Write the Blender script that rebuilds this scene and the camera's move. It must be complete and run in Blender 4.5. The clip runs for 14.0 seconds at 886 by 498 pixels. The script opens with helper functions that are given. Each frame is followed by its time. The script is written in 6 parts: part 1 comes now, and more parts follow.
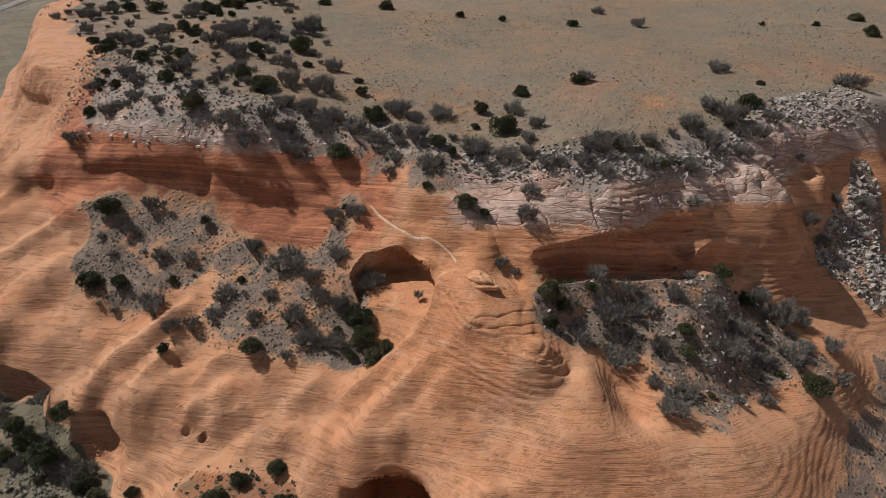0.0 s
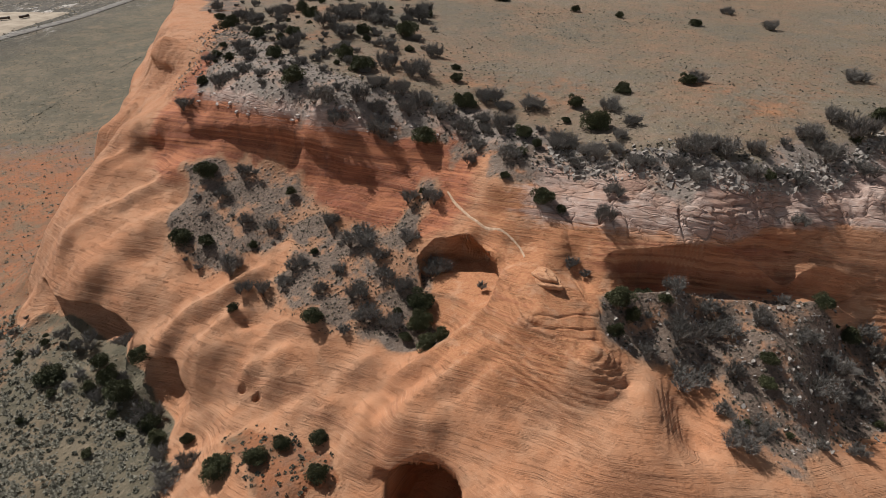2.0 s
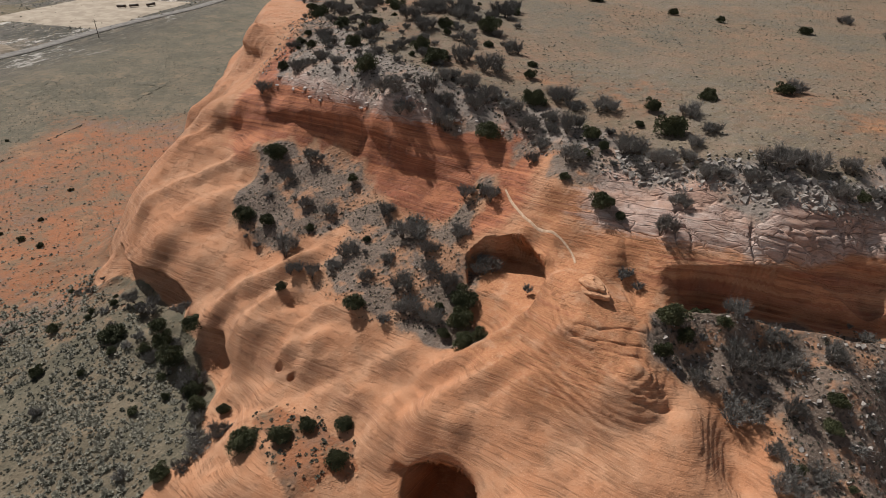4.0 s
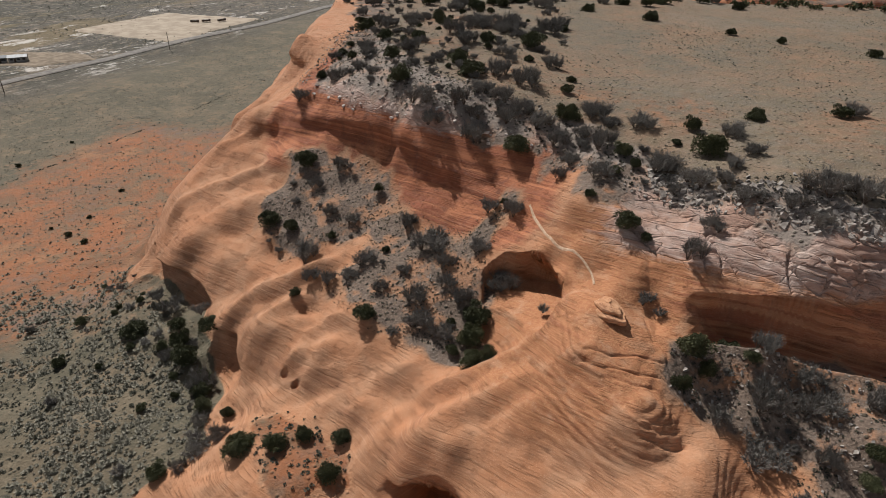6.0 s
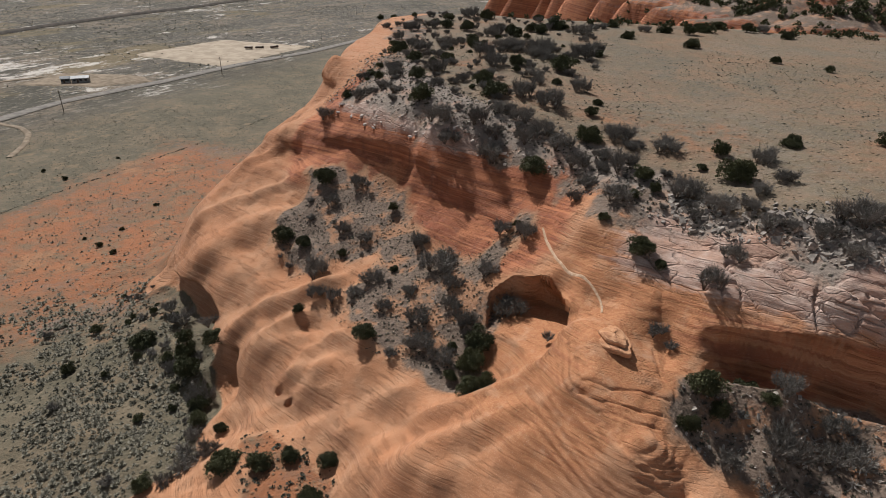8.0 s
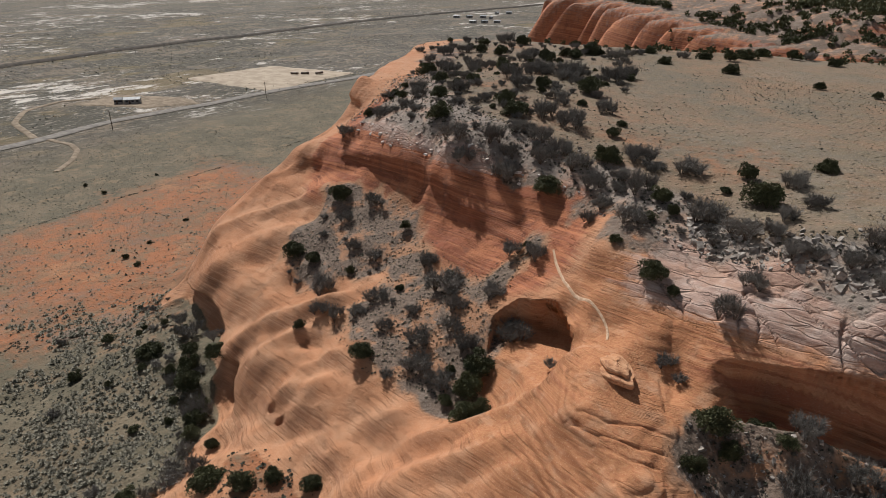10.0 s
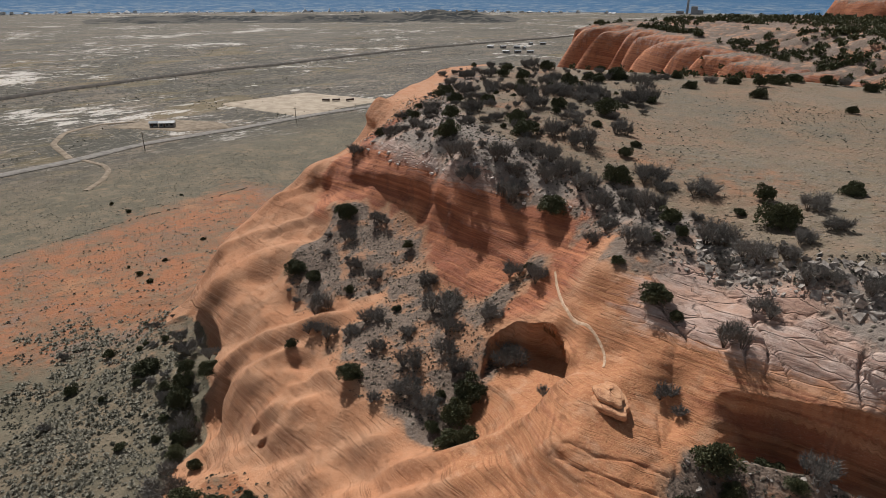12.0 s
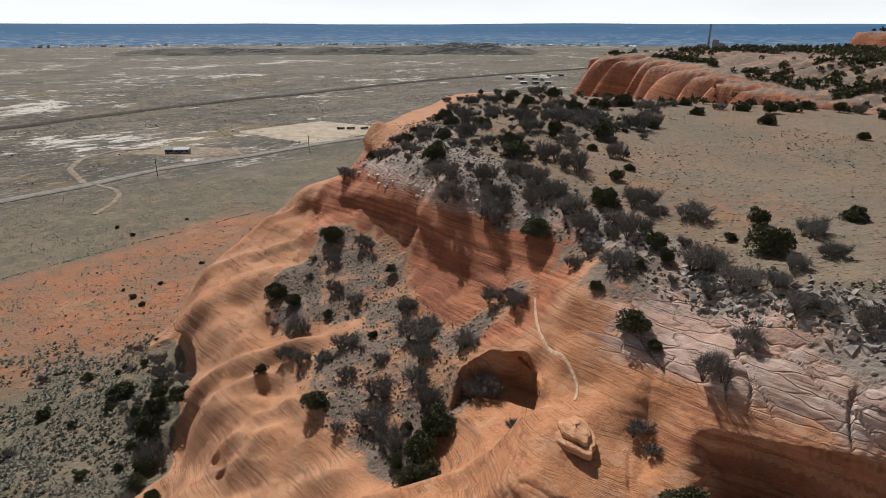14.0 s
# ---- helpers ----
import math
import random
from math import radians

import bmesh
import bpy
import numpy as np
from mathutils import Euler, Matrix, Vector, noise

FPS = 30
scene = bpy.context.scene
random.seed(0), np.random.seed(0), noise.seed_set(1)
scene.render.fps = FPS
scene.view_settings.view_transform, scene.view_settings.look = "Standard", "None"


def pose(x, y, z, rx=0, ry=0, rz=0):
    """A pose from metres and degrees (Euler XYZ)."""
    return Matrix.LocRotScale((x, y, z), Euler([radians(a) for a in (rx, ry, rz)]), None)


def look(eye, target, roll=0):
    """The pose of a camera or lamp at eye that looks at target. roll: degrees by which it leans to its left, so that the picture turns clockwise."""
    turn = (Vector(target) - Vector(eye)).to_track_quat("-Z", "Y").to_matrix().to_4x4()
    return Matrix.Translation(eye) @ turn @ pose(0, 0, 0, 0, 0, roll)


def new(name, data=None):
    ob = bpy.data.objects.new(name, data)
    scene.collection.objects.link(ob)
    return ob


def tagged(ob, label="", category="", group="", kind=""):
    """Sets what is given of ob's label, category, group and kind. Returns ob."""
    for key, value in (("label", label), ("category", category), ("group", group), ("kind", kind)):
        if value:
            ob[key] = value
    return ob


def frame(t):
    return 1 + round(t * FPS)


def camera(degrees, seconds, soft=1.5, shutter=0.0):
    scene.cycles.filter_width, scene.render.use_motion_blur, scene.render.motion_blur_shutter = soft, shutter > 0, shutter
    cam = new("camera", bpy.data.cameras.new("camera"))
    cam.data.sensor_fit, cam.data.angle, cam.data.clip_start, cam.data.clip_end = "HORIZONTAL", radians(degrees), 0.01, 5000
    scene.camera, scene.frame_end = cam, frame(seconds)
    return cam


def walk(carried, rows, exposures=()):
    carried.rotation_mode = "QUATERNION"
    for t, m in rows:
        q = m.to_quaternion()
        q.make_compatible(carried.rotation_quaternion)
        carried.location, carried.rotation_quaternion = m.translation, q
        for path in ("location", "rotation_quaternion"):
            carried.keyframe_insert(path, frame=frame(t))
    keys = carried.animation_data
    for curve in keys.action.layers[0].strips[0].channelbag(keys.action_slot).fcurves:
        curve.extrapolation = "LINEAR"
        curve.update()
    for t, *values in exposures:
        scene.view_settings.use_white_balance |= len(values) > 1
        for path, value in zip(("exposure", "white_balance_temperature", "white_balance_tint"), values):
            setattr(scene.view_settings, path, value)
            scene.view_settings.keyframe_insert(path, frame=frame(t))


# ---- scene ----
cam = camera(70.9, 14.0, 0.8)
METRES, EYE, TILT, LEAN, TURN = 50.0, 60.0, -32.25, -0.5, 0.0
ROWS = [
    (0.0, 0.0, 0.0, 0.0, 0.0, 0.0, -0.0),
    (0.5, 0.0321, 0.0123, -0.0078, 2.58, -0.05, -1.65),
    (1.0, 0.0631, 0.0266, -0.015, 5.1, -0.18, -3.24),
    (1.5, 0.0935, 0.0425, -0.0196, 7.56, -0.38, -4.76),
    (2.0, 0.1225, 0.0597, -0.0243, 9.87, -0.63, -6.21),
    (2.5, 0.1509, 0.0782, -0.0265, 12.29, -0.97, -7.72),
    (3.0, 0.1796, 0.0977, -0.0277, 14.58, -1.33, -9.09),
    (5.5, 0.3118, 0.2232, -0.0269, 22.21, -1.25, -13.43),
    (6.0, 0.3349, 0.2518, -0.0258, 23.55, -0.84, -14.12),
    (6.5, 0.3562, 0.2806, -0.0244, 24.81, -0.46, -14.75),
    (7.0, 0.3771, 0.31, -0.0227, 25.93, -0.07, -15.34),
    (7.5, 0.399, 0.3407, -0.0219, 27.01, 0.35, -15.88),
    (8.0, 0.4208, 0.3707, -0.0204, 27.99, 0.72, -16.37),
    (10.5, 0.5029, 0.5244, -0.0101, 33.08, 2.48, -18.79),
    (11.0, 0.5159, 0.5547, -0.0075, 33.97, 2.84, -19.16),
    (11.5, 0.5284, 0.585, -0.0046, 34.72, 3.23, -19.48),
    (12.0, 0.5404, 0.6159, -0.0001, 35.26, 3.72, -19.7),
    (12.5, 0.5525, 0.6479, 0.006, 35.7, 4.24, -19.82),
    (13.0, 0.5664, 0.6824, 0.014, 36.12, 4.76, -20.01),
    (13.5, 0.5811, 0.7184, 0.0231, 36.62, 5.29, -20.27),
    (14.0, 0.5944, 0.7546, 0.0324, 37.22, 5.79, -20.54),
]
walk(cam, [(t, pose(0, 0, EYE, TILT, LEAN, TURN) @ pose(METRES * x, METRES * y, METRES * z, 90 + pitch, roll, yaw)) for t, x, y, z, yaw, pitch, roll in ROWS])

# ---------------------------------------------------------------- light
SUN_FROM = Vector((-0.575, 0.355, 0.737)).normalized()
world = bpy.data.worlds.new("sky")
scene.world = world
world.use_nodes = True
sky = world.node_tree.nodes.new("ShaderNodeTexSky")
sky.sky_type, sky.sun_disc = "NISHITA", False
sky.sun_elevation = math.asin(SUN_FROM.z)
sky.sun_rotation = math.atan2(SUN_FROM.x, SUN_FROM.y)
sky.altitude, sky.dust_density, sky.air_density = 2000, 2.5, 1.0
tree = world.node_tree
veil = tree.nodes.new("ShaderNodeTexNoise")
spread_out = tree.nodes.new("ShaderNodeMapping")
spread_out.inputs["Scale"].default_value = (1.0, 1.0, 4.0)
tree.links.new(tree.nodes.new("ShaderNodeTexCoord").outputs["Generated"], spread_out.inputs[0])
tree.links.new(spread_out.outputs[0], veil.inputs["Vector"])
veil.inputs["Scale"].default_value, veil.inputs["Detail"].default_value = 2.2, 6
parts_of = tree.nodes.new("ShaderNodeSeparateXYZ")
tree.links.new(tree.nodes.new("ShaderNodeTexCoord").outputs["Generated"], parts_of.inputs[0])
rise = tree.nodes.new("ShaderNodeMapRange")
tree.links.new(parts_of.outputs[2], rise.inputs[0])
rise.inputs[1].default_value, rise.inputs[2].default_value = 0.0, 0.22
rise.inputs[3].default_value, rise.inputs[4].default_value = 0.85, -0.12
share = tree.nodes.new("ShaderNodeMath")
share.operation, share.use_clamp = "MULTIPLY_ADD", True
tree.links.new(veil.outputs["Fac"], share.inputs[0])
share.inputs[1].default_value = 0.45
tree.links.new(rise.outputs[0], share.inputs[2])
clouds = tree.nodes.new("ShaderNodeMix")
clouds.data_type = "RGBA"
tree.links.new(share.outputs[0], clouds.inputs[0])
tree.links.new(sky.outputs[0], clouds.inputs[6])
clouds.inputs[7].default_value = (41.0, 42.2, 43.6, 1)
tree.links.new(clouds.outputs[2], tree.nodes["Background"].inputs[0])
tree.nodes["Background"].inputs[1].default_value = 0.027
sun = new("sun", bpy.data.lights.new("sun", "SUN"))
sun.data.energy, sun.data.angle, sun.data.color = 5.2, radians(0.6), (1.0, 0.96, 0.92)
sun.matrix_world = look((0, 0, 300), Vector((0, 0, 300)) - SUN_FROM)
scene.view_settings.exposure = -0.18

# ---------------------------------------------------------------- materials
class Nodes:
    """Short hand for building a node material."""

    def __init__(self, name, roughness=0.9):
        self.mat = bpy.data.materials.new(name)
        self.mat.use_nodes = True
        self.tree = self.mat.node_tree
        self.bsdf = self.tree.nodes["Principled BSDF"]
        self.bsdf.inputs["Roughness"].default_value = roughness
        self.bsdf.inputs["Specular IOR Level"].default_value = 0.25
        self.place = self.tree.nodes.new("ShaderNodeTexCoord").outputs["Object"]

    def put(self, value, socket):
        if isinstance(value, bpy.types.NodeSocket):
            self.tree.links.new(value, socket)
        else:
            socket.default_value = value

    def noise(self, scale, detail=4.0, where=None, roughness=0.6, distort=0.0):
        n = self.tree.nodes.new("ShaderNodeTexNoise")
        self.put(where or self.place, n.inputs["Vector"])
        n.inputs["Scale"].default_value, n.inputs["Detail"].default_value = scale, detail
        n.inputs["Roughness"].default_value, n.inputs["Distortion"].default_value = roughness, distort
        return n.outputs["Fac"]

    def cells(self, scale, where=None, feature="F1", randomness=1.0):
        n = self.tree.nodes.new("ShaderNodeTexVoronoi")
        n.feature = feature
        self.put(where or self.place, n.inputs["Vector"])
        n.inputs["Scale"].default_value, n.inputs["Randomness"].default_value = scale, randomness
        return n.outputs["Distance"]

    def cell_colour(self, scale, where):
        n = self.tree.nodes.new("ShaderNodeTexVoronoi")
        self.put(where, n.inputs["Vector"])
        n.inputs["Scale"].default_value = scale
        return n.outputs["Color"]

    def scaled(self, x, y, z, where=None):
        n = self.tree.nodes.new("ShaderNodeMapping")
        self.put(where or self.place, n.inputs["Vector"])
        n.inputs["Scale"].default_value = (x, y, z)
        return n.outputs[0]

    def math(self, kind, a, b=0.0, clamp=False):
        n = self.tree.nodes.new("ShaderNodeMath")
        n.operation, n.use_clamp = kind, clamp
        self.put(a, n.inputs[0]), self.put(b, n.inputs[1])
        return n.outputs[0]

    def span(self, value, low, high, to_low=0.0, to_high=1.0):
        n = self.tree.nodes.new("ShaderNodeMapRange")
        n.interpolation_type = "SMOOTHSTEP"
        for k, v in enumerate((value, low, high, to_low, to_high)):
            self.put(v, n.inputs[k])
        return n.outputs[0]

    def mix(self, fac, a, b):
        n = self.tree.nodes.new("ShaderNodeMix")
        n.data_type = "RGBA"
        self.put(fac, n.inputs[0])
        for v, s in ((a, n.inputs[6]), (b, n.inputs[7])):
            self.put(v if isinstance(v, bpy.types.NodeSocket) else (*v, 1), s)
        return n.outputs[2]

    def attribute(self, name):
        n = self.tree.nodes.new("ShaderNodeAttribute")
        n.attribute_name = name
        return n.outputs["Fac"]

    def random(self):
        return self.tree.nodes.new("ShaderNodeObjectInfo").outputs["Random"]

    def island(self):
        return self.tree.nodes.new("ShaderNodeNewGeometry").outputs["Random Per Island"]

    def upward(self):
        n = self.tree.nodes.new("ShaderNodeSeparateXYZ")
        self.tree.links.new(self.tree.nodes.new("ShaderNodeNewGeometry").outputs["Normal"], n.inputs[0])
        return n.outputs[2]

    def axis(self, index, where=None):
        n = self.tree.nodes.new("ShaderNodeSeparateXYZ")
        self.put(where or self.place, n.inputs[0])
        return n.outputs[index]

    def join(self, x, y, z):
        n = self.tree.nodes.new("ShaderNodeCombineXYZ")
        for v, s in zip((x, y, z), n.inputs):
            self.put(v, s)
        return n.outputs[0]

    def finish(self, colour, bump=None, strength=0.4, distance=0.1):
        self.put(colour if isinstance(colour, bpy.types.NodeSocket) else (*colour, 1), self.bsdf.inputs["Base Color"])
        if bump is not None:
            b = self.tree.nodes.new("ShaderNodeBump")
            b.inputs["Strength"].default_value, b.inputs["Distance"].default_value = strength, distance
            self.put(bump, b.inputs["Height"])
            self.tree.links.new(b.outputs[0], self.bsdf.inputs["Normal"])
        return self.mat


def land_material():
    """Sandstone, gravel, dry grass and valley soil, blended by the share of each that the sheet carries."""
    n = Nodes("land")
    grain, fine, mid, wide = n.noise(6.5, 3), n.noise(2.2, 5), n.noise(0.35, 5), n.noise(0.06, 4)
    blotch = n.noise(0.13, 5, None, 0.65)

    def over(base, value, low, high, share, colour):
        return n.mix(n.span(value, low, high, 0.0, share), base, colour)

    def plus(a, b, gain):
        return n.math("ADD", a, n.math("MULTIPLY", n.math("SUBTRACT", b, 0.5), gain))

    # bedding: thin beds that dip and swell
    x, y = n.axis(0), n.axis(1)
    level = plus(plus(plus(n.attribute("bedding"), n.noise(0.03, 2), 1.4), n.noise(0.13, 1), 0.30), n.noise(0.7, 2), 0.02)
    bed = n.noise(1.0, 4, n.join(n.math("MULTIPLY", x, 0.02), n.math("MULTIPLY", y, 0.02), n.math("MULTIPLY", level, 1.7)), 0.62)
    lamina = n.noise(1.0, 3, n.join(n.math("MULTIPLY", x, 0.06), n.math("MULTIPLY", y, 0.06), n.math("MULTIPLY", level, 8.0)), 0.66)
    worn = n.span(n.math("ADD", n.upward(), n.math("MULTIPLY", n.math("SUBTRACT", blotch, 0.5), 0.22)), 0.94, 0.72, 0.05, 1.0)
    shown = n.math("MULTIPLY", n.span(blotch, 0.36, 0.62, 0.08, 0.52), worn)
    rock = n.mix(n.span(mid, 0.3, 0.7), (0.448, 0.214, 0.111), (0.49, 0.267, 0.154))
    rock = over(rock, wide, 0.42, 0.65, 0.6, (0.46, 0.195, 0.092))
    rock = over(rock, blotch, 0.52, 0.72, 0.2, (0.46, 0.23, 0.13))
    rock = n.mix(n.math("MULTIPLY", n.span(bed, 0.50, 0.62), shown), rock, (0.30, 0.135, 0.075))
    rock = n.mix(n.math("MULTIPLY", n.span(lamina, 0.50, 0.64, 0.0, 0.44), worn), rock, (0.33, 0.165, 0.10))
    rock = n.mix(n.math("MULTIPLY", n.span(lamina, 0.46, 0.32, 0.0, 0.24), worn), rock, (0.72, 0.47, 0.31))
    rock = over(rock, fine, 0.54, 0.74, 0.28, (0.40, 0.21, 0.125))
    seam = n.math("ABSOLUTE", n.math("SUBTRACT", bed, 0.5))
    thin = n.math("ABSOLUTE", n.math("SUBTRACT", lamina, 0.5))
    seam = n.math("MULTIPLY", n.span(seam, 0.028, 0.006), n.span(n.noise(0.3, 4), 0.40, 0.58))
    thin = n.math("MULTIPLY", n.span(thin, 0.05, 0.01), n.span(n.noise(0.5, 4), 0.42, 0.62))
    warm = n.mix(n.span(n.math("ADD", n.math("MULTIPLY", lamina, worn), n.math("MULTIPLY", fine, n.math("SUBTRACT", 1.0, worn))), 0.4, 0.62), (0.465, 0.217, 0.104), (0.40, 0.164, 0.078))
    warm = n.mix(n.math("MULTIPLY", n.span(bed, 0.52, 0.64, 0.0, 0.5), worn), warm, (0.30, 0.12, 0.065))
    warm = over(warm, mid, 0.5, 0.68, 0.5, (0.52, 0.31, 0.19))
    rock = n.mix(n.span(plus(n.attribute("warm"), blotch, 1.0), 0.25, 0.8, 0.0, 0.9), rock, warm)
    red = n.mix(n.span(bed, 0.40, 0.6), (0.46, 0.175, 0.085), (0.29, 0.098, 0.052))
    red = over(red, lamina, 0.58, 0.70, 0.5, (0.56, 0.29, 0.17))
    red = over(red, lamina, 0.44, 0.34, 0.6, (0.17, 0.07, 0.048))
    red = over(red, n.noise(1.0, 5, n.scaled(0.55, 0.55, 0.07), 0.7), 0.52, 0.66, 0.55, (0.18, 0.075, 0.05))
    red = over(red, blotch, 0.54, 0.68, 0.5, (0.50, 0.20, 0.095))
    pale = n.mix(n.span(mid, 0.35, 0.65), (0.43, 0.30, 0.25), (0.55, 0.43, 0.37))
    pale = over(pale, blotch, 0.48, 0.62, 0.65, (0.45, 0.26, 0.18))
    pale = over(pale, bed, 0.54, 0.64, 0.6, (0.29, 0.175, 0.135))
    pale = over(pale, lamina, 0.54, 0.66, 0.5, (0.31, 0.20, 0.155))
    pale = over(pale, fine, 0.52, 0.7, 0.4, (0.33, 0.24, 0.20))
    wander = n.math("MULTIPLY", n.noise(0.35, 2), 0.9)
    broken = n.join(n.math("ADD", n.math("MULTIPLY", x, 0.16), wander), n.math("ADD", n.math("MULTIPLY", y, 0.34), wander), n.math("MULTIPLY", level, 0.8))
    joint = n.cells(1.0, broken, "DISTANCE_TO_EDGE")
    block = n.axis(0, n.cell_colour(1.0, broken))
    pale = over(pale, block, 0.4, 0.9, 0.25, (0.34, 0.22, 0.175))
    pale = n.mix(n.math("MULTIPLY", n.span(joint, 0.03, 0.006, 0.0, 0.4), n.span(mid, 0.46, 0.62)), pale, (0.10, 0.065, 0.05))
    stone = n.mix(n.span(plus(plus(n.attribute("red"), bed, 1.3), blotch, 1.0), 0.2, 0.9), rock, red)
    stone = n.mix(n.span(plus(plus(n.attribute("pale"), mid, 1.0), bed, 1.2), 0.2, 0.85), stone, pale)
    stone = n.mix(n.math("MULTIPLY", n.math("MULTIPLY", thin, 0.05), worn), stone, (0.21, 0.095, 0.055))
    stone = n.mix(n.math("MULTIPLY", n.math("MULTIPLY", seam, 0.14), worn), stone, (0.13, 0.06, 0.038))
    stone = over(stone, grain, 0.54, 0.72, 0.30, (0.25, 0.13, 0.08))
    stone = over(stone, grain, 0.44, 0.28, 0.25, (0.75, 0.53, 0.39))
    # soils
    tuft = n.math("ADD", n.cells(0.85), n.math("MULTIPLY", fine, 0.35))
    pebble = n.cells(2.6)
    gravel = n.mix(n.span(fine, 0.35, 0.65), (0.132, 0.097, 0.075), (0.205, 0.152, 0.118))
    gravel = over(gravel, mid, 0.5, 0.7, 0.6, (0.225, 0.185, 0.155))
    gravel = over(gravel, plus(blotch, mid, 0.6), 0.50, 0.64, 0.8, (0.41, 0.21, 0.115))
    gravel = over(gravel, pebble, 0.24, 0.10, 0.6, (0.36, 0.31, 0.265))
    gravel = over(gravel, plus(n.attribute("pale"), mid, 1.4), 0.3, 0.9, 0.5, (0.31, 0.272, 0.24))
    gravel = over(gravel, tuft, 0.40, 0.34, 0.8, (0.075, 0.068, 0.05))
    grass = n.mix(n.span(n.noise(0.035, 8, None, 0.75), 0.42, 0.58), (0.222, 0.146, 0.096), (0.152, 0.130, 0.098))
    grass = over(grass, n.noise(0.011, 6, None, 0.7), 0.44, 0.60, 0.6, (0.215, 0.182, 0.142))
    grass = over(grass, n.noise(0.055, 7, None, 0.75), 0.48, 0.64, 0.6, (0.285, 0.17, 0.103))
    grass = over(grass, mid, 0.48, 0.60, 0.6, (0.185, 0.148, 0.098))
    grass = over(grass, grain, 0.5, 0.62, 0.6, (0.135, 0.108, 0.07))
    grass = over(grass, fine, 0.44, 0.34, 0.5, (0.37, 0.27, 0.18))
    grass = over(grass, tuft, 0.44, 0.36, 0.85, (0.10, 0.08, 0.055))
    valley = n.mix(n.span(wide, 0.4, 0.62), (0.122, 0.106, 0.072), (0.168, 0.134, 0.090))
    valley = over(valley, mid, 0.5, 0.72, 0.6, (0.135, 0.122, 0.088))
    valley = over(valley, blotch, 0.54, 0.67, 0.7, (0.225, 0.165, 0.104))
    valley = over(valley, n.noise(0.28, 7, None, 0.78), 0.51, 0.62, 0.6, (0.082, 0.078, 0.054))
    valley = over(valley, n.noise(0.5, 6, None, 0.78), 0.55, 0.66, 0.5, (0.29, 0.235, 0.165))
    valley = over(valley, tuft, 0.40, 0.30, 0.75, (0.075, 0.075, 0.055))
    clay = n.mix(n.span(plus(mid, wide, 1.2), 0.35, 0.7), (0.315, 0.128, 0.060), (0.21, 0.115, 0.066))
    clay = over(clay, plus(blotch, fine, 0.5), 0.48, 0.66, 0.8, (0.18, 0.132, 0.084))
    clay = over(clay, n.noise(0.05, 6, None, 0.7), 0.54, 0.68, 0.6, (0.38, 0.20, 0.105))
    clay = over(clay, tuft, 0.36, 0.28, 0.7, (0.10, 0.085, 0.055))
    wobble = n.math("ADD", n.math("MULTIPLY", n.math("SUBTRACT", n.noise(0.5, 6), 0.5), 0.9), n.math("MULTIPLY", n.math("SUBTRACT", blotch, 0.5), 0.9))
    soil = n.mix(n.span(n.math("ADD", n.attribute("gravel"), wobble), 0.25, 0.75), grass, gravel)
    soil = n.mix(n.span(n.math("ADD", n.attribute("valley"), wobble), 0.35, 0.65), soil, valley)
    soil = n.mix(n.span(plus(n.math("ADD", n.attribute("clay"), wobble), n.noise(0.05, 6, None, 0.7), 1.8), 0.3, 1.0), soil, clay)
    sand = n.mix(n.span(mid, 0.4, 0.6), (0.46, 0.245, 0.135), (0.39, 0.22, 0.13))
    sandy = n.math("MULTIPLY", n.span(plus(plus(n.attribute("rock"), blotch, 0.9), fine, 0.5), 0.08, 0.4), n.math("MULTIPLY", n.span(n.attribute("rock"), 0.02, 0.2), n.span(n.axis(2), 11.0, 7.0)))
    soil = n.mix(n.math("MULTIPLY", sandy, 0.85), soil, sand)
    salt = n.attribute("salt")
    streak = n.scaled(1.0, 0.5, 1.0)

    def far(base, value, low, high, share, colour):
        return n.mix(n.math("MULTIPLY", salt, n.span(value, low, high, 0.0, share)), base, colour)

    soil = far(soil, n.noise(0.02, 4), 0.2, 0.3, 0.85, (0.098, 0.087, 0.073))
    soil = far(soil, n.noise(0.010, 8, streak, 0.72), 0.47, 0.57, 0.85, (0.062, 0.058, 0.042))
    soil = far(soil, n.noise(0.03, 8, streak, 0.78), 0.50, 0.58, 0.7, (0.20, 0.155, 0.112))
    soil = far(soil, n.noise(0.22, 6, None, 0.8), 0.49, 0.59, 0.75, (0.042, 0.041, 0.031))
    soil = far(soil, n.noise(0.4, 6, n.scaled(1.0, 0.35, 1.0), 0.8), 0.53, 0.62, 0.75, (0.34, 0.29, 0.235))
    crust = n.math("ADD", n.noise(0.07, 8, streak, 0.8), n.math("MULTIPLY", n.noise(0.007, 3), 0.6))
    soil = far(soil, n.noise(0.012, 5, streak, 0.7), 0.56, 0.66, 0.5, (0.20, 0.145, 0.062))
    soil = far(soil, crust, 0.872, 0.935, 0.95, (0.56, 0.52, 0.47))
    edge = n.math("ADD", n.math("MULTIPLY", n.math("SUBTRACT", n.noise(0.9, 6), 0.5), 0.8), n.math("MULTIPLY", n.math("SUBTRACT", n.noise(0.22, 4), 0.5), 1.3))
    bare = n.span(n.math("ADD", n.attribute("rock"), edge), 0.22, 0.78)
    colour = n.mix(bare, soil, stone)
    relief = n.math("MULTIPLY", n.math("ADD", n.math("MULTIPLY", bed, 0.22), n.math("MULTIPLY", lamina, 0.15)), n.span(worn, 0.0, 1.0, 0.08, 1.0))
    relief = n.math("ADD", relief, n.math("MULTIPLY", fine, 0.24))
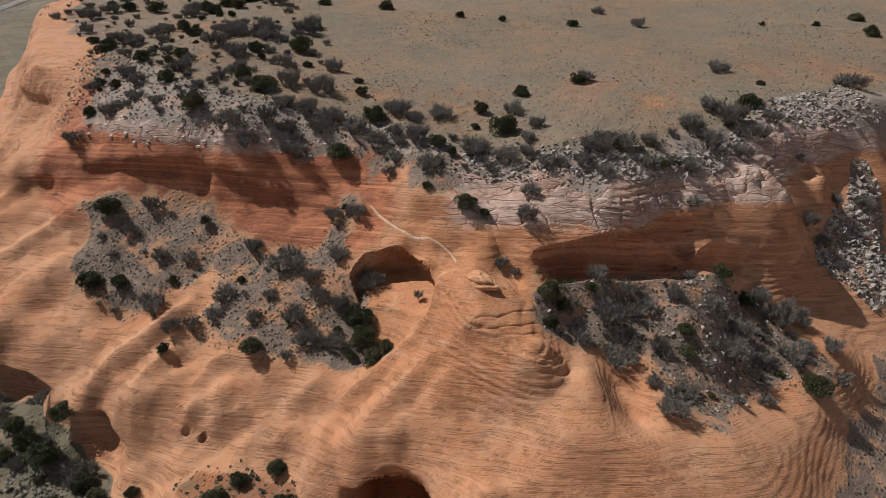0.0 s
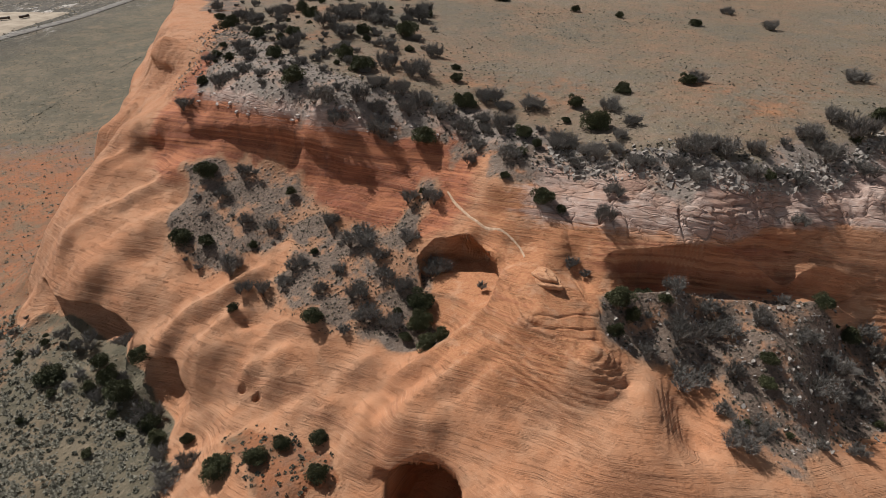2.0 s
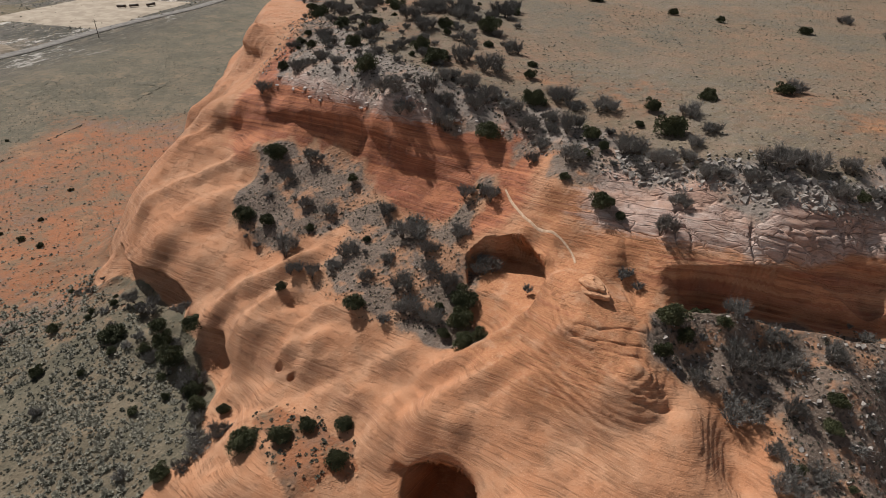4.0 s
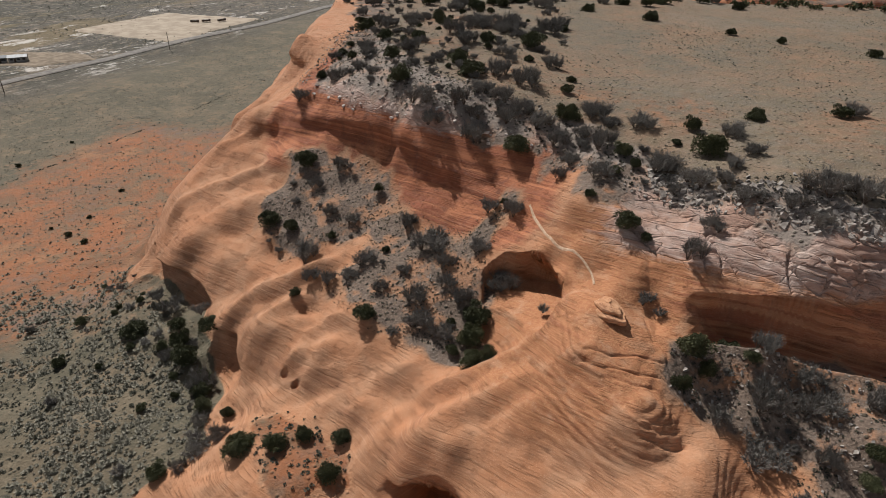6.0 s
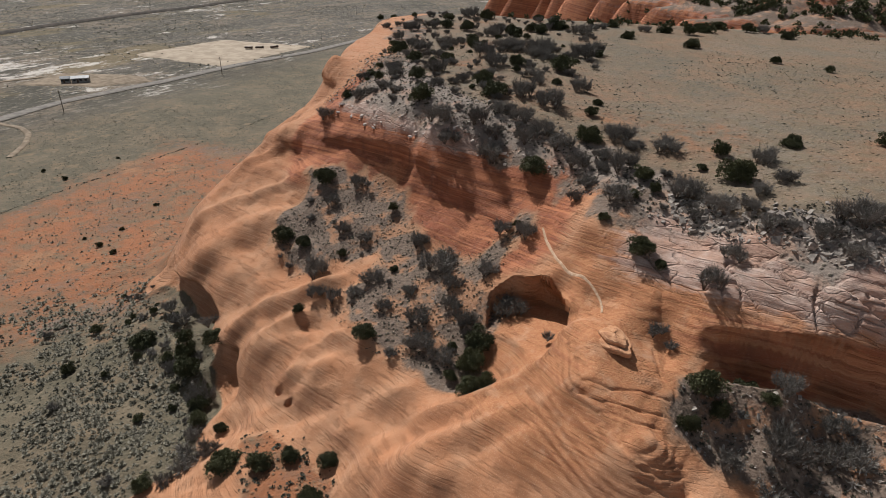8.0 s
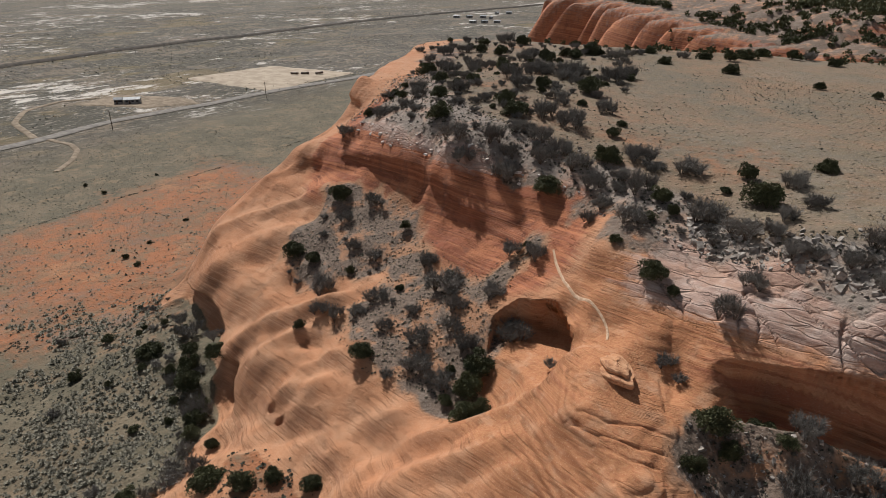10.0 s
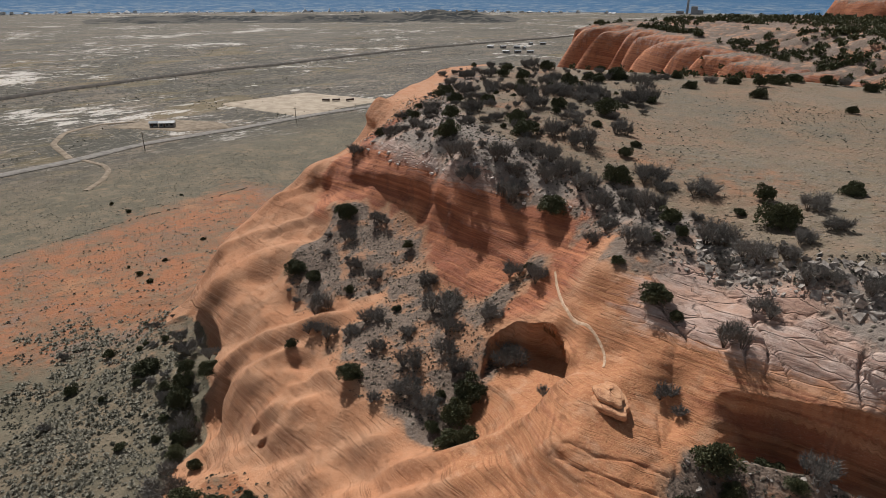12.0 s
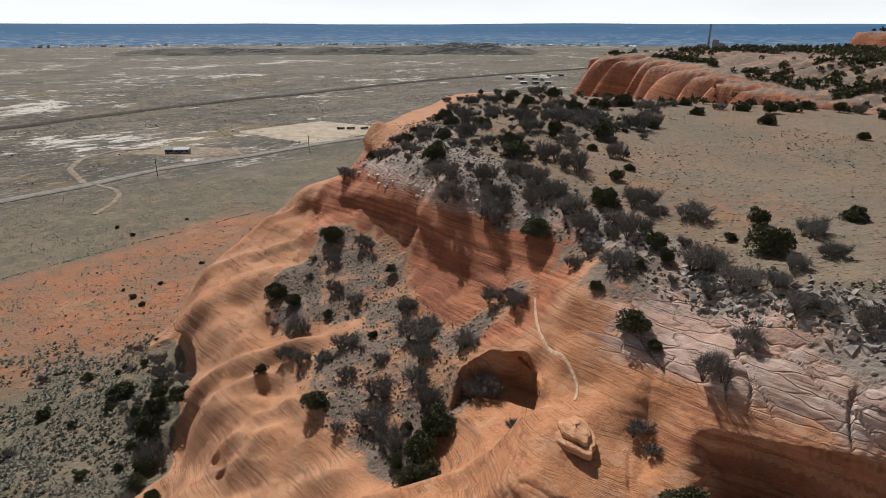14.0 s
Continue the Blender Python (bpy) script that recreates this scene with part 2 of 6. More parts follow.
    relief = n.math("SUBTRACT", relief, n.math("ADD", n.math("MULTIPLY", seam, 0.16), n.math("MULTIPLY", thin, 0.07)))
    relief = n.math("ADD", relief, n.math("MULTIPLY", n.math("ADD", n.math("MULTIPLY", block, 0.35), n.span(joint, 0.0, 0.07, 0.0, 0.35)), n.attribute("pale")))
    rubble = n.math("ADD", n.math("MULTIPLY", fine, 0.45), n.math("MULTIPLY", n.span(tuft, 0.5, 0.25), 0.35))
    relief = n.math("ADD", n.math("MULTIPLY", relief, bare), n.math("MULTIPLY", rubble, n.math("SUBTRACT", 1.0, bare)))
    return n.finish(colour, relief, 1.0, 0.6)


LAND = land_material()
# ---------------------------------------------------------------- relief
PLAIN, TOP = -35.0, 17.0
MESA = [(-98, 126), (-106, 142), (-115, 160), (-127, 182), (-138, 204), (-146, 226), (-138, 250), (-110, 266), (-60, 274), (-20, 284), (30, 292),
        (140, 310), (330, 330), (420, 180), (330, 120), (180, 132), (120, 128), (97, 121), (84, 118), (70, 110), (62, 99), (48, 96),
        (30, 92), (10, 96), (-12, 104), (-30, 109), (-58, 115), (-80, 116)]
FAR_MESA = [(-212, 468), (-150, 432), (-96, 382), (-60, 346), (-22, 312), (8, 296), (60, 320), (200, 330), (700, 380), (900, 800),
            (300, 900), (-60, 760), (-190, 560)]
RED_MESA = [(-165, 1110), (-75, 1085), (0, 1075), (340, 1050), (900, 1000), (1100, 1300), (200, 1500), (-120, 1300)]


def inside_distance(x, y, ring):
    """Metres inside a ring of points (outside: minus)."""
    best, odd = np.full(x.shape, 1e9), np.zeros(x.shape, bool)
    for (ax, ay), (bx, by) in zip(ring, ring[1:] + ring[:1]):
        dx, dy = bx - ax, by - ay
        k = np.clip(((x - ax) * dx + (y - ay) * dy) / (dx * dx + dy * dy), 0, 1)
        best = np.minimum(best, np.hypot(x - ax - k * dx, y - ay - k * dy))
        if ay != by:
            odd ^= ((ay > y) != (by > y)) & (x < (y - ay) * dx / dy + ax)
    return np.where(odd, best, -best)


def smooth(v, low, high):
    k = np.clip((v - low) / (high - low), 0, 1)
    return k * k * (3 - 2 * k)


def lattice(ix, iy, seed):
    h = (ix.astype(np.int64) * 374761393 + iy.astype(np.int64) * 668265263 + seed * 1442695041) & 0x7FFFFFFF
    h = ((h ^ (h >> 13)) * 1274126177) & 0x7FFFFFFF
    return ((h ^ (h >> 16)) & 0xFFFF) / 65535.0


def rough(x, y, size, seed):
    """Smooth noise between -1 and 1, with bumps about size metres wide."""
    u, v = x / size, y / size
    i, j = np.floor(u), np.floor(v)
    a, b = u - i, v - j
    a, b = a * a * (3 - 2 * a), b * b * (3 - 2 * b)
    n = lattice
    return 2 * ((n(i, j, seed) * (1 - a) + n(i + 1, j, seed) * a) * (1 - b) + (n(i, j + 1, seed) * (1 - a) + n(i + 1, j + 1, seed) * a) * b) - 1


def plain_height(x, y):
    """The valley floor: a fan that falls away from the rocks and then lies flat."""
    west = np.clip(-88 - x + 0.25 * (y - 80), 0, None)
    z = PLAIN + 12.5 * np.exp(-west / 95)
    z += 0.5 * rough(x, y, 60, 3) + 0.25 * rough(x, y, 17, 4)
    return z


def broad_height(x, y):
    z = plain_height(x, y)
    wavy = 3 * rough(x, y, 22, 5) + 1.2 * rough(x, y, 8, 6)
    d = inside_distance(x, y, MESA) + wavy * 0.6
    top = TOP - 1.0 + 3.2 * np.exp(-(((x + 58) / 30) ** 2 + ((y - 158) / 35) ** 2)) + 0.5 * rough(x, y, 45, 8) + 0.15 * rough(x, y, 6, 9)
    z += (top - z) * (0.62 * smooth(d, -13, -3) + 0.38 * smooth(d, -3, 12))
    return z


def far_mesa_height(x, y):
    """The fluted cliff of the next mesa."""
    out = inside_distance(x, y, FAR_MESA)
    along = 0.79 * x - 0.61 * y - 1.5 * np.clip(out, -26, 8) + 4 * rough(x, y, 30, 19)
    flute = 10 * np.abs(np.sin(along * math.pi / 26 + 1.2 * rough(x, y, 45, 12))) ** 0.75 + 1.0 * np.abs(np.sin(along * math.pi / 9.5)) * (0.6 + 0.6 * rough(x, y, 20, 18)) + 4 * rough(x, y, 40, 13)
    d = out + flute - 6
    low = smooth(x, -150, 0)
    return -22 + (41 - 9 * low) * smooth(d, -15, 2) + 9 * low * smooth(d, 6, 55) + 3.5 * smooth(d, 1, 12) + 3.5 * smooth(d, 12, 60) - 30 * smooth(-d, 13, 50) + 0.8 * rough(x, y, 12, 14)


def red_mesa_height(x, y):
    d = inside_distance(x, y, RED_MESA) + 8 * rough(x, y, 60, 15) + 3 * rough(x, y, 20, 16)
    return PLAIN - 4 + 42 * smooth(d, -300, -16) + 32 * smooth(d, -12, 6) + 1.5 * rough(x, y, 25, 17)


# landforms of the rocks and benches, each as a line along a crest, a foot or a ledge
def landform(*points):
    CONTROL.extend(points)


CONTROL = []
# rim and face of the red cliff
landform((-94, 130, 5.2), (-85, 124, 8.1), (-89, 116, 5.3), (-87, 115, 5.4), (-84, 115, 4.8), (-83, 113, 3.2), (-79, 113, 4.2), (-80, 116, 8.1), (-75, 120, 12), (-69, 117, 10.4), (-66, 118, 13.6), (-60, 119, 16), (-58, 115, 14), (-58, 110, 6.5), (-59, 107, 2.8))
landform((-53, 109, 6.5), (-51, 106, 2.9), (-49, 109, 8.5), (-46, 109, 8.9), (-46, 106, 4.2), (-43, 106, 7.3), (-41, 109, 14.4), (-39, 107, 11.3), (-36, 108, 14), (-34, 106, 10.6), (-37, 104, 7.8), (-40, 104, 5.3), (-38, 112, 17.3), (-29, 111, 13), (-28, 116, 15.7))
landform((-24, 115, 15.3), (-17, 112, 13.8), (-14, 110, 13), (-17, 107, 10), (-20, 108, 11.5), (-22, 104, 6.3), (-27, 105, 8.2), (-30, 103, 7.5), (-17, 101, 6.5), (-13, 103, 8.4), (-42, 122, 18.4), (-41, 126, 18.1), (-51, 116, 17), (-53, 113, 13.7), (-50, 112, 13.5))
landform((-66, 111, 5.9), (-66, 107, 3.6), (-71, 113, 7.8), (-76, 110, 3), (-92, 118, 4.5))
# headland and second fin
landform((-104, 78, -25.3), (-100, 80, -22.9), (-91, 78, -20.3), (-88, 78, -19.8), (-85, 80, -14.4), (-87, 84, -13.6), (-82, 84, -9.1), (-81, 87, -7.4), (-79, 89, -6.4), (-80, 94, -3.4), (-77, 96, -3.6), (-76, 100, -1.5), (-75, 104, -1.1), (-78, 105, -2), (-84, 107, 0.5))
landform((-85, 105, -1), (-86, 106, 0), (-90, 105, -1.9), (-91, 108, 0), (-94, 106, -2.4), (-93, 102, -4.7), (-88, 102, -2.5), (-82, 100, -3.8), (-87, 95, -5.5), (-86, 89, -6.9), (-95, 96, -8.1), (-90, 112, 0.5), (-96, 114, -0.9), (-77, 81, -9.2), (-76, 77, -15.6))
landform((-80, 77, -16.2), (-80, 69, -19.7), (-77, 58, -21.4), (-82, 48, -23.4), (-86, 47, -25))
# face under the second fin
landform((-74, 83, -7.3), (-73, 80, -11.6), (-70, 83, -7.8), (-70, 86, -7.6), (-68, 87, -7.8), (-70, 92, -3.3), (-69, 95, -2.4), (-71, 97, -3), (-74, 98, -3.1), (-70, 103, 0.4), (-67, 100, -2), (-64, 102, 0.8), (-59, 100, -0.6), (-60, 87, -5.6), (-63, 85, -7.5))
landform((-66, 80, -9), (-67, 78, -10.8), (-68, 76, -13.7), (-63, 77, -11.9), (-60, 76, -12.4), (-62, 72, -14.8), (-65, 67, -19.8), (-69, 66, -19), (-60, 64, -18.7), (-66, 57, -21.1), (-67, 47, -21), (-63, 47, -20.3), (-73, 89, -4.7))
# third fin and the waves below it
landform((-58, 69, -14.3), (-55, 68, -15.6), (-52, 70, -11.1), (-51, 73, -8.6), (-49, 74, -8.2), (-48, 72, -9.1), (-44, 73, -7.9), (-45, 75, -6.8), (-41, 76, -8.1), (-40, 72, -7.9), (-37, 72, -9.8), (-38, 68, -10.4), (-43, 69, -8), (-44, 65, -12.5), (-47, 63, -16.9))
landform((-47, 59, -18.3), (-42, 58, -18), (-40, 59, -15.7), (-38, 51, -15.4), (-37, 48, -16.6), (-49, 67, -11.8), (-53, 64, -19.3), (-56, 76, -11.3), (-38, 79, -6.3))
# west bench
landform((-58, 85, -7.7), (-56, 85, -8.1), (-56, 89, -5.1), (-57, 93, -4.4), (-52, 97, -1.2), (-46, 98, -0.9), (-43, 102, 1), (-41, 101, 0.5), (-36, 100, 1.3), (-39, 95, -1.7), (-43, 93, -3.8), (-43, 90, -4.2), (-43, 86, -5.8), (-45, 86, -6.4), (-48, 90, -4.5))
landform((-51, 81, -8.5), (-58, 80, -8.5), (-43, 81, -4.7), (-39, 83, -4.3), (-35, 76, -6.5), (-29, 74, -5.4), (-27, 78, -5.3), (-21, 76, -5.9), (-14, 75, -6), (-11, 78, -5.4), (-12, 80, -4.7), (-15, 84, -2), (-19, 88, -0.1), (-15, 93, 2.4), (-12, 96, 4.5))
landform((-24, 100, 5.2), (-26, 95, 0.2), (-30, 96, -0.1), (-29, 90, -2), (-50, 103, 0.4))
# slickrock waves and slab
landform((-36, 61, -13.9), (-34, 61, -12.6), (-33, 64, -9.8), (-31, 66, -8.9), (-33, 67, -7.1), (-32, 69, -6.6), (-30, 71, -6.8), (-28, 69, -7.6), (-27, 66, -9.2), (-24, 66, -10.4), (-21, 62, -9.6), (-19, 63, -10.2), (-16, 64, -9.9), (-19, 68, -7.7), (-23, 61, -9.7))
landform((-22, 59, -12), (-21, 57, -13.3), (-15, 58, -9.3), (-17, 52, -13.9), (-23, 50, -13.1), (-25, 52, -13.1), (-27, 60, -12.1), (-30, 64, -10.8), (-35, 56, -13.4), (-34, 50, -14.5))
# alcove and crown of the neck
landform((-9, 121, 16), (-5, 110, 14.3), (-5, 104, 13), (-7, 100, 10.8), (-4, 95, 10.8), (-1, 92, 8.2), (-2, 89, 6.4), (-1, 86, 4.3), (3, 87, 5.1), (2, 83, 4.2), (0, 81, 3.7), (-2, 82, 1.3), (-5, 88, 2.8), (-8, 92, 4.7), (-9, 82, -2.2))
landform((3, 95, 11), (1, 102, 12.9))
# dome and its shoulder
landform((-14, 71, -7.5), (-10, 69, -6.2), (-12, 67, -6.8), (-9, 65, -6.1), (-6, 69, -3.3), (-3, 67, -3.4), (-3, 64, -4.3), (0, 65, -1.9), (4, 68, 0.5), (4, 70, 2.9), (6, 71, 4.4), (8, 74, 3.8), (0, 70, -1.1), (-5, 75, -3.5), (-10, 73, -6.7))
landform((-3, 60, -5.7), (-4, 58, -6.9), (-6, 58, -5.6), (-8, 58, -5.5), (-10, 57, -6.7), (-12, 55, -9.7), (-12, 52, -12.5), (-4, 54, -9.9), (7, 54, -7.4), (8, 52, -7.8), (6, 49, -6.4), (7, 48, -6.7), (4, 62, -4.6))
# saddle, brow and top of the shaded cliff
landform((5, 91, 8.9), (8, 94, 9.4), (7, 97, 10.1), (5, 98, 10.5), (8, 105, 13.3), (5, 107, 13.3), (13, 105, 14.8), (14, 99, 12.2), (18, 98, 13.3), (17, 95, 10.7), (15, 93, 10.6), (15, 90, 9.3), (15, 85, 6), (19, 86, 6), (23, 87, 6.6))
landform((22, 89, 7.7), (21, 95, 12.2), (24, 96, 12.7), (28, 96, 13.6), (28, 92, 11.5), (33, 93, 10.7), (40, 90, 2.5), (43, 92, 0.3), (44, 97, 9.1), (42, 98, 9), (41, 100, 12), (38, 99, 12), (47, 100, 10.1), (53, 104, 10.2), (58, 103, 10.2))
landform((58, 100, 8.5), (51, 88, -0.8), (49, 89, 1.1), (49, 87, -0), (49, 84, -2.7), (52, 86, -4.8), (53, 86, -5.5), (45, 85, 0.5), (29, 85, 3.2), (11, 87, 5.7), (9, 87, 6.6), (7, 86, 5.9), (20, 102, 15.4), (23, 105, 16.9))
# neck ledges and knob
landform((4, 77, 5.3), (6, 82, 5.1), (10, 83, 3.2), (14, 82, 3.2), (13, 79, 3.1), (16, 78, 2.4), (15, 68, 1), (14, 64, 0.3), (11, 64, 0.7), (9, 60, -4.8), (15, 61, -2.5), (18, 65, -2.1), (16, 55, -3.7))
# east bench and east slickrock
landform((20, 75, -1.6), (22, 77, -1.1), (25, 74, -2.1), (26, 71, -4.5), (23, 69, -3), (22, 66, -2), (20, 64, -1.3), (22, 62, -1.9), (27, 62, -6.9), (28, 61, -7.1), (31, 62, -5.5), (32, 64, -4.9), (37, 66, -6.5), (40, 65, -7), (42, 71, -4.3))
landform((43, 74, -3.7), (38, 76, -0.1), (37, 72, -3.6), (33, 71, -3.9), (26, 66, -6), (20, 71, -2.1), (25, 81, 3.4), (28, 79, -0.1), (31, 80, -1.2), (37, 81, 0.6), (50, 74, -9.7), (53, 75, -9.9), (47, 68, -9.7), (40, 57, -7), (35, 59, -6.6))
landform((30, 57, -5.7), (26, 55, -4.9), (21, 55, -3.8), (22, 51, -7.1), (31, 52, -7.3))
# western edge of the mesa
landform((-95, 145, 10.6), (-99, 149, 10.8), (-110, 151, 3.4), (-110, 131, -3.5), (-88, 149, 15), (-82, 132, 13), (-91, 132, 6.4), (-94.7, 138, 7.6), (-78, 120.3, 9.5), (-78, 131.5, 13.8), (-97, 128, 2), (-66, 128, 16.5), (-40, 132, 18.5), (-55, 140, 19), (-15, 132, 17), (15, 132, 16.2), (-70, 145, 19))
# sides that the camera never faces, and the edges of the rocks
landform((-100, 118, -8), (-103, 108, -9.5), (-100, 98, -11), (-95, 90, -14), (-108, 120, -19), (-111, 108, -20.5), (-107, 98, -21.5), (-100, 88, -22.3), (-94, 79, -22))
landform((-78, 73.5, -19.6), (-72, 71.5, -19), (-62, 67.5, -19.4), (-57.5, 63, -19.8), (-51.5, 58, -19.6), (-47, 54, -19.3), (-44, 50, -19.5))
landform((-36, 41, -16), (-28, 40, -15.5), (-12, 44, -16.5), (0, 44, -14.5), (12, 44, -12.5), (25, 44, -11), (40, 46, -12), (55, 50, -17))
landform((47, 57, -9.5), (52, 62, -11), (58, 67, -12), (63, 74, -10.5), (68, 80, -10), (57, 58, -16), (64, 66, -17), (72, 74, -17), (76, 86, -14))
landform((60, 84, -8), (56, 92, -3), (66, 92, -9), (80, 97, -8), (85, 107, -4), (76, 104, -5), (82, 113, 0), (70, 99, -4))
landform((61, 97, 4), (64, 101, 8), (65, 106, 6), (68, 109, 7), (76, 112, 7), (60, 104, 11.5), (68, 116, 13), (80, 121, 13.5))
landform((20, 112, 16), (34, 108, 16), (48, 112, 15.5), (60, 116, 15), (10, 124, 16.2), (-20, 124, 17), (30, 122, 17), (50, 126, 17))
landform((-7, 89.2, 4.2), (-2.4, 84.3, 3.9), (-1.6, 79.6, 2.4), (-1.9, 76.2, 0.6), (-12.3, 91.2, 3))
# bowl of the side canyon: shaded corner, lit wall, talus
landform((72, 118, 11.5), (74, 114, 5.5), (80, 121, 11), (81, 118, 6), (88, 125, 11.5), (89, 122, 7.5), (95, 121, 11), (94, 117, 6), (97, 113, 5), (100, 118, 10), (84, 113, 1.5), (90, 114, 1.5), (100, 128, 14), (92, 104, -5), (98, 104, -2))
CONTROL = np.array(CONTROL)
CORE = (-108.0, 86.0, 46.0, 136.0)


def spread(a, b):
    return np.sqrt(((a[:, None, :2] - b[None, :, :2]) ** 2).sum(2) + 1.0)


def relief_weights():
    edge = []
    for k in np.arange(0, 1, 0.03):
        x0, x1, y0, y1 = CORE[0] - 16, CORE[1] + 16, CORE[2] - 14, CORE[3] + 14
        edge += [(x0 + (x1 - x0) * k, y1), (x0 + (x1 - x0) * k, y0), (x0, y0 + (y1 - y0) * k), (x1, y0 + (y1 - y0) * k)]
    e = np.array(edge)
    e = np.column_stack([e, broad_height(e[:, 0], e[:, 1])])
    p = np.vstack([CONTROL, e])
    a = spread(p, p) - 0.05 * np.eye(len(p))
    n = len(p)
    m = np.zeros((n + 3, n + 3))
    m[:n, :n], m[:n, n], m[:n, n + 1:] = a, 1, p[:, :2]
    m[n, :n], m[n + 1:, :n] = 1, p[:, :2].T
    return p, np.linalg.solve(m, np.concatenate([p[:, 2], [0, 0, 0]]))


KNOTS, WEIGHTS = relief_weights()


def core_height(x, y):
    q = np.column_stack([x.ravel(), y.ravel()])
    z = np.empty(len(q))
    n = len(KNOTS)
    for k in range(0, len(q), 20000):
        part_q = q[k:k + 20000]
        z[k:k + 20000] = spread(part_q, KNOTS) @ WEIGHTS[:n] + WEIGHTS[n] + part_q @ WEIGHTS[n + 1:]
    return z.reshape(x.shape)


def line_distance(x, y, line):
    best = np.full(x.shape, 1e9)
    for (ax, ay), (bx, by) in zip(line, line[1:]):
        dx, dy = bx - ax, by - ay
        k = np.clip(((x - ax) * dx + (y - ay) * dy) / (dx * dx + dy * dy), 0, 1)
        best = np.minimum(best, np.hypot(x - ax - k * dx, y - ay - k * dy))
    return best


# crests (up) and gullies (down) that sharpen the slickrock: metres, half width, line
FOLDS = (
    (-0.21, 0.26, [(2.3, 69.7), (5.9, 68.1), (8.5, 67.1)]),
    (-0.18, 0.22, [(5.4, 70.5), (8.5, 70.9), (11.2, 73.3), (14.2, 74.6)]),
    (-0.20, 0.22, [(4.7, 69.5), (8.0, 69.3), (11.9, 70.4), (14.5, 72.5), (15.4, 72.4)]),
    (-0.18, 0.21, [(8.3, 68.3), (11.9, 68.6), (14.5, 70.1), (15.7, 69.7)]),
    (-0.18, 0.21, [(12.1, 65.0), (14.2, 63.9), (16.5, 65.3), (18.1, 67.6)]),
    (-0.15, 0.19, [(11.5, 65.7), (13.5, 64.4), (15.8, 65.6), (17.7, 68.5)]),
    (-0.25, 0.32, [(-1.8, 74.3), (1.0, 71.2), (5.4, 67.2), (9.0, 64.9), (11.9, 63.9), (14.1, 63.2), (16.8, 64.0), (18.8, 65.9)]),
    (-0.17, 0.22, [(10.4, 81.2), (12.2, 77.4), (14.3, 76.3), (14.9, 74.4), (15.7, 73.6)]),
    (-0.35, 1.0, [(8.6, 89.4), (9.6, 86.4), (11.2, 83.6), (12.2, 80.6), (12.4, 77.6)]),
)
# fins with a long lit back and a steep, hollow south-east flank: rise, fall, back, line from its foot to its head
FINS = (
    (0.88, 0.80, 5.5, [(-87.8, 77.6), (-87.5, 82.9), (-88.6, 88), (-87.2, 93.2), (-83, 96.6), (-79, 100.6), (-75, 104.2), (-69, 107)]),
    (1.4, 1.2, 5, [(-56.5, 68), (-55.6, 71.5), (-53.6, 75), (-49.6, 77.6), (-46.6, 80.5), (-44.3, 83.4), (-42.5, 88)]),
    (0.9, 0.8, 3.2, [(-46.6, 63), (-46.6, 67.4), (-46.6, 71.2), (-44.6, 73.4), (-42.5, 77)]),
    (1.3, 1.1, 3.6, [(-38.6, 63.4), (-37.4, 66.5), (-38, 69.5), (-36.6, 73), (-34, 74.6)]),
    (1.1, 0.6, 4.5, [(-17, 54), (-17.4, 58), (-17, 61.6), (-15.4, 65), (-11.6, 67.8), (-8.6, 71.2), (-5.4, 73.8), (-3, 76)]),
    (1.0, 0.9, 4.0, [(-12.4, 53), (-12.3, 57), (-11, 60.2), (-8.4, 63.4), (-4.2, 66.8), (-0.4, 70.2)]),
    (0.63, 0.72, 3, [(-38, 58), (-36.8, 62), (-33.4, 63.8), (-28, 66.4)]),
    (0.54, 0.54, 3, [(-29, 60), (-26.8, 63.2), (-24.4, 65.6), (-20.6, 67.8), (-17, 70.2)]),
    (0.7, 0.56, 4, [(-88, 89), (-91.2, 96), (-92.6, 102.6), (-90.2, 108), (-86, 113)]),
)


def fin(x, y, rise, fall, back, line):
    best, side = np.full(x.shape, 1e9), np.zeros(x.shape)
    for (ax, ay), (bx, by) in zip(line, line[1:]):
        dx, dy = bx - ax, by - ay
        k = np.clip(((x - ax) * dx + (y - ay) * dy) / (dx * dx + dy * dy), 0, 1)
        d = np.hypot(x - ax - k * dx, y - ay - k * dy)
        nearer = d < best
        best[nearer] = d[nearer]
        side[nearer] = np.sign(dy * (x - ax) - dx * (y - ay))[nearer]
    ax, ay, bx, by = *line[0], *line[-1]
    share = ((x - ax) * (bx - ax) + (y - ay) * (by - ay)) / ((bx - ax) ** 2 + (by - ay) ** 2)
    best = best * (1 + 0.18 * rough(x, y, 4.0, 97))
    lit = rise * np.clip(1 - best / back, 0, 1) ** 1.4
    dark = rise - (rise + fall) * smooth(best, 0, 3.6)
    dark = dark * (1 - smooth(best, 3.0, 10.0))
    return np.where(side > 0, dark, lit) * smooth(share, -0.12, 0.10) * (1 - smooth(share, 0.85, 1.1))


# round knobs and pits: metres, radius, place
BUMPS = ((0.9, 3.2, 15.0, 65.5), (-1.3, 0.55, -34.6, 62.4), (-0.8, 0.5, -37.2, 63.2),
         (1.3, 7.5, -98, 152), (1.6, 5.0, -104, 164), (1.5, 3.5, -112, 168), (0.8, 1.5, 62.5, 99.5), (1.2, 2.0, 57, 104), (0.9, 1.8, 50, 101))

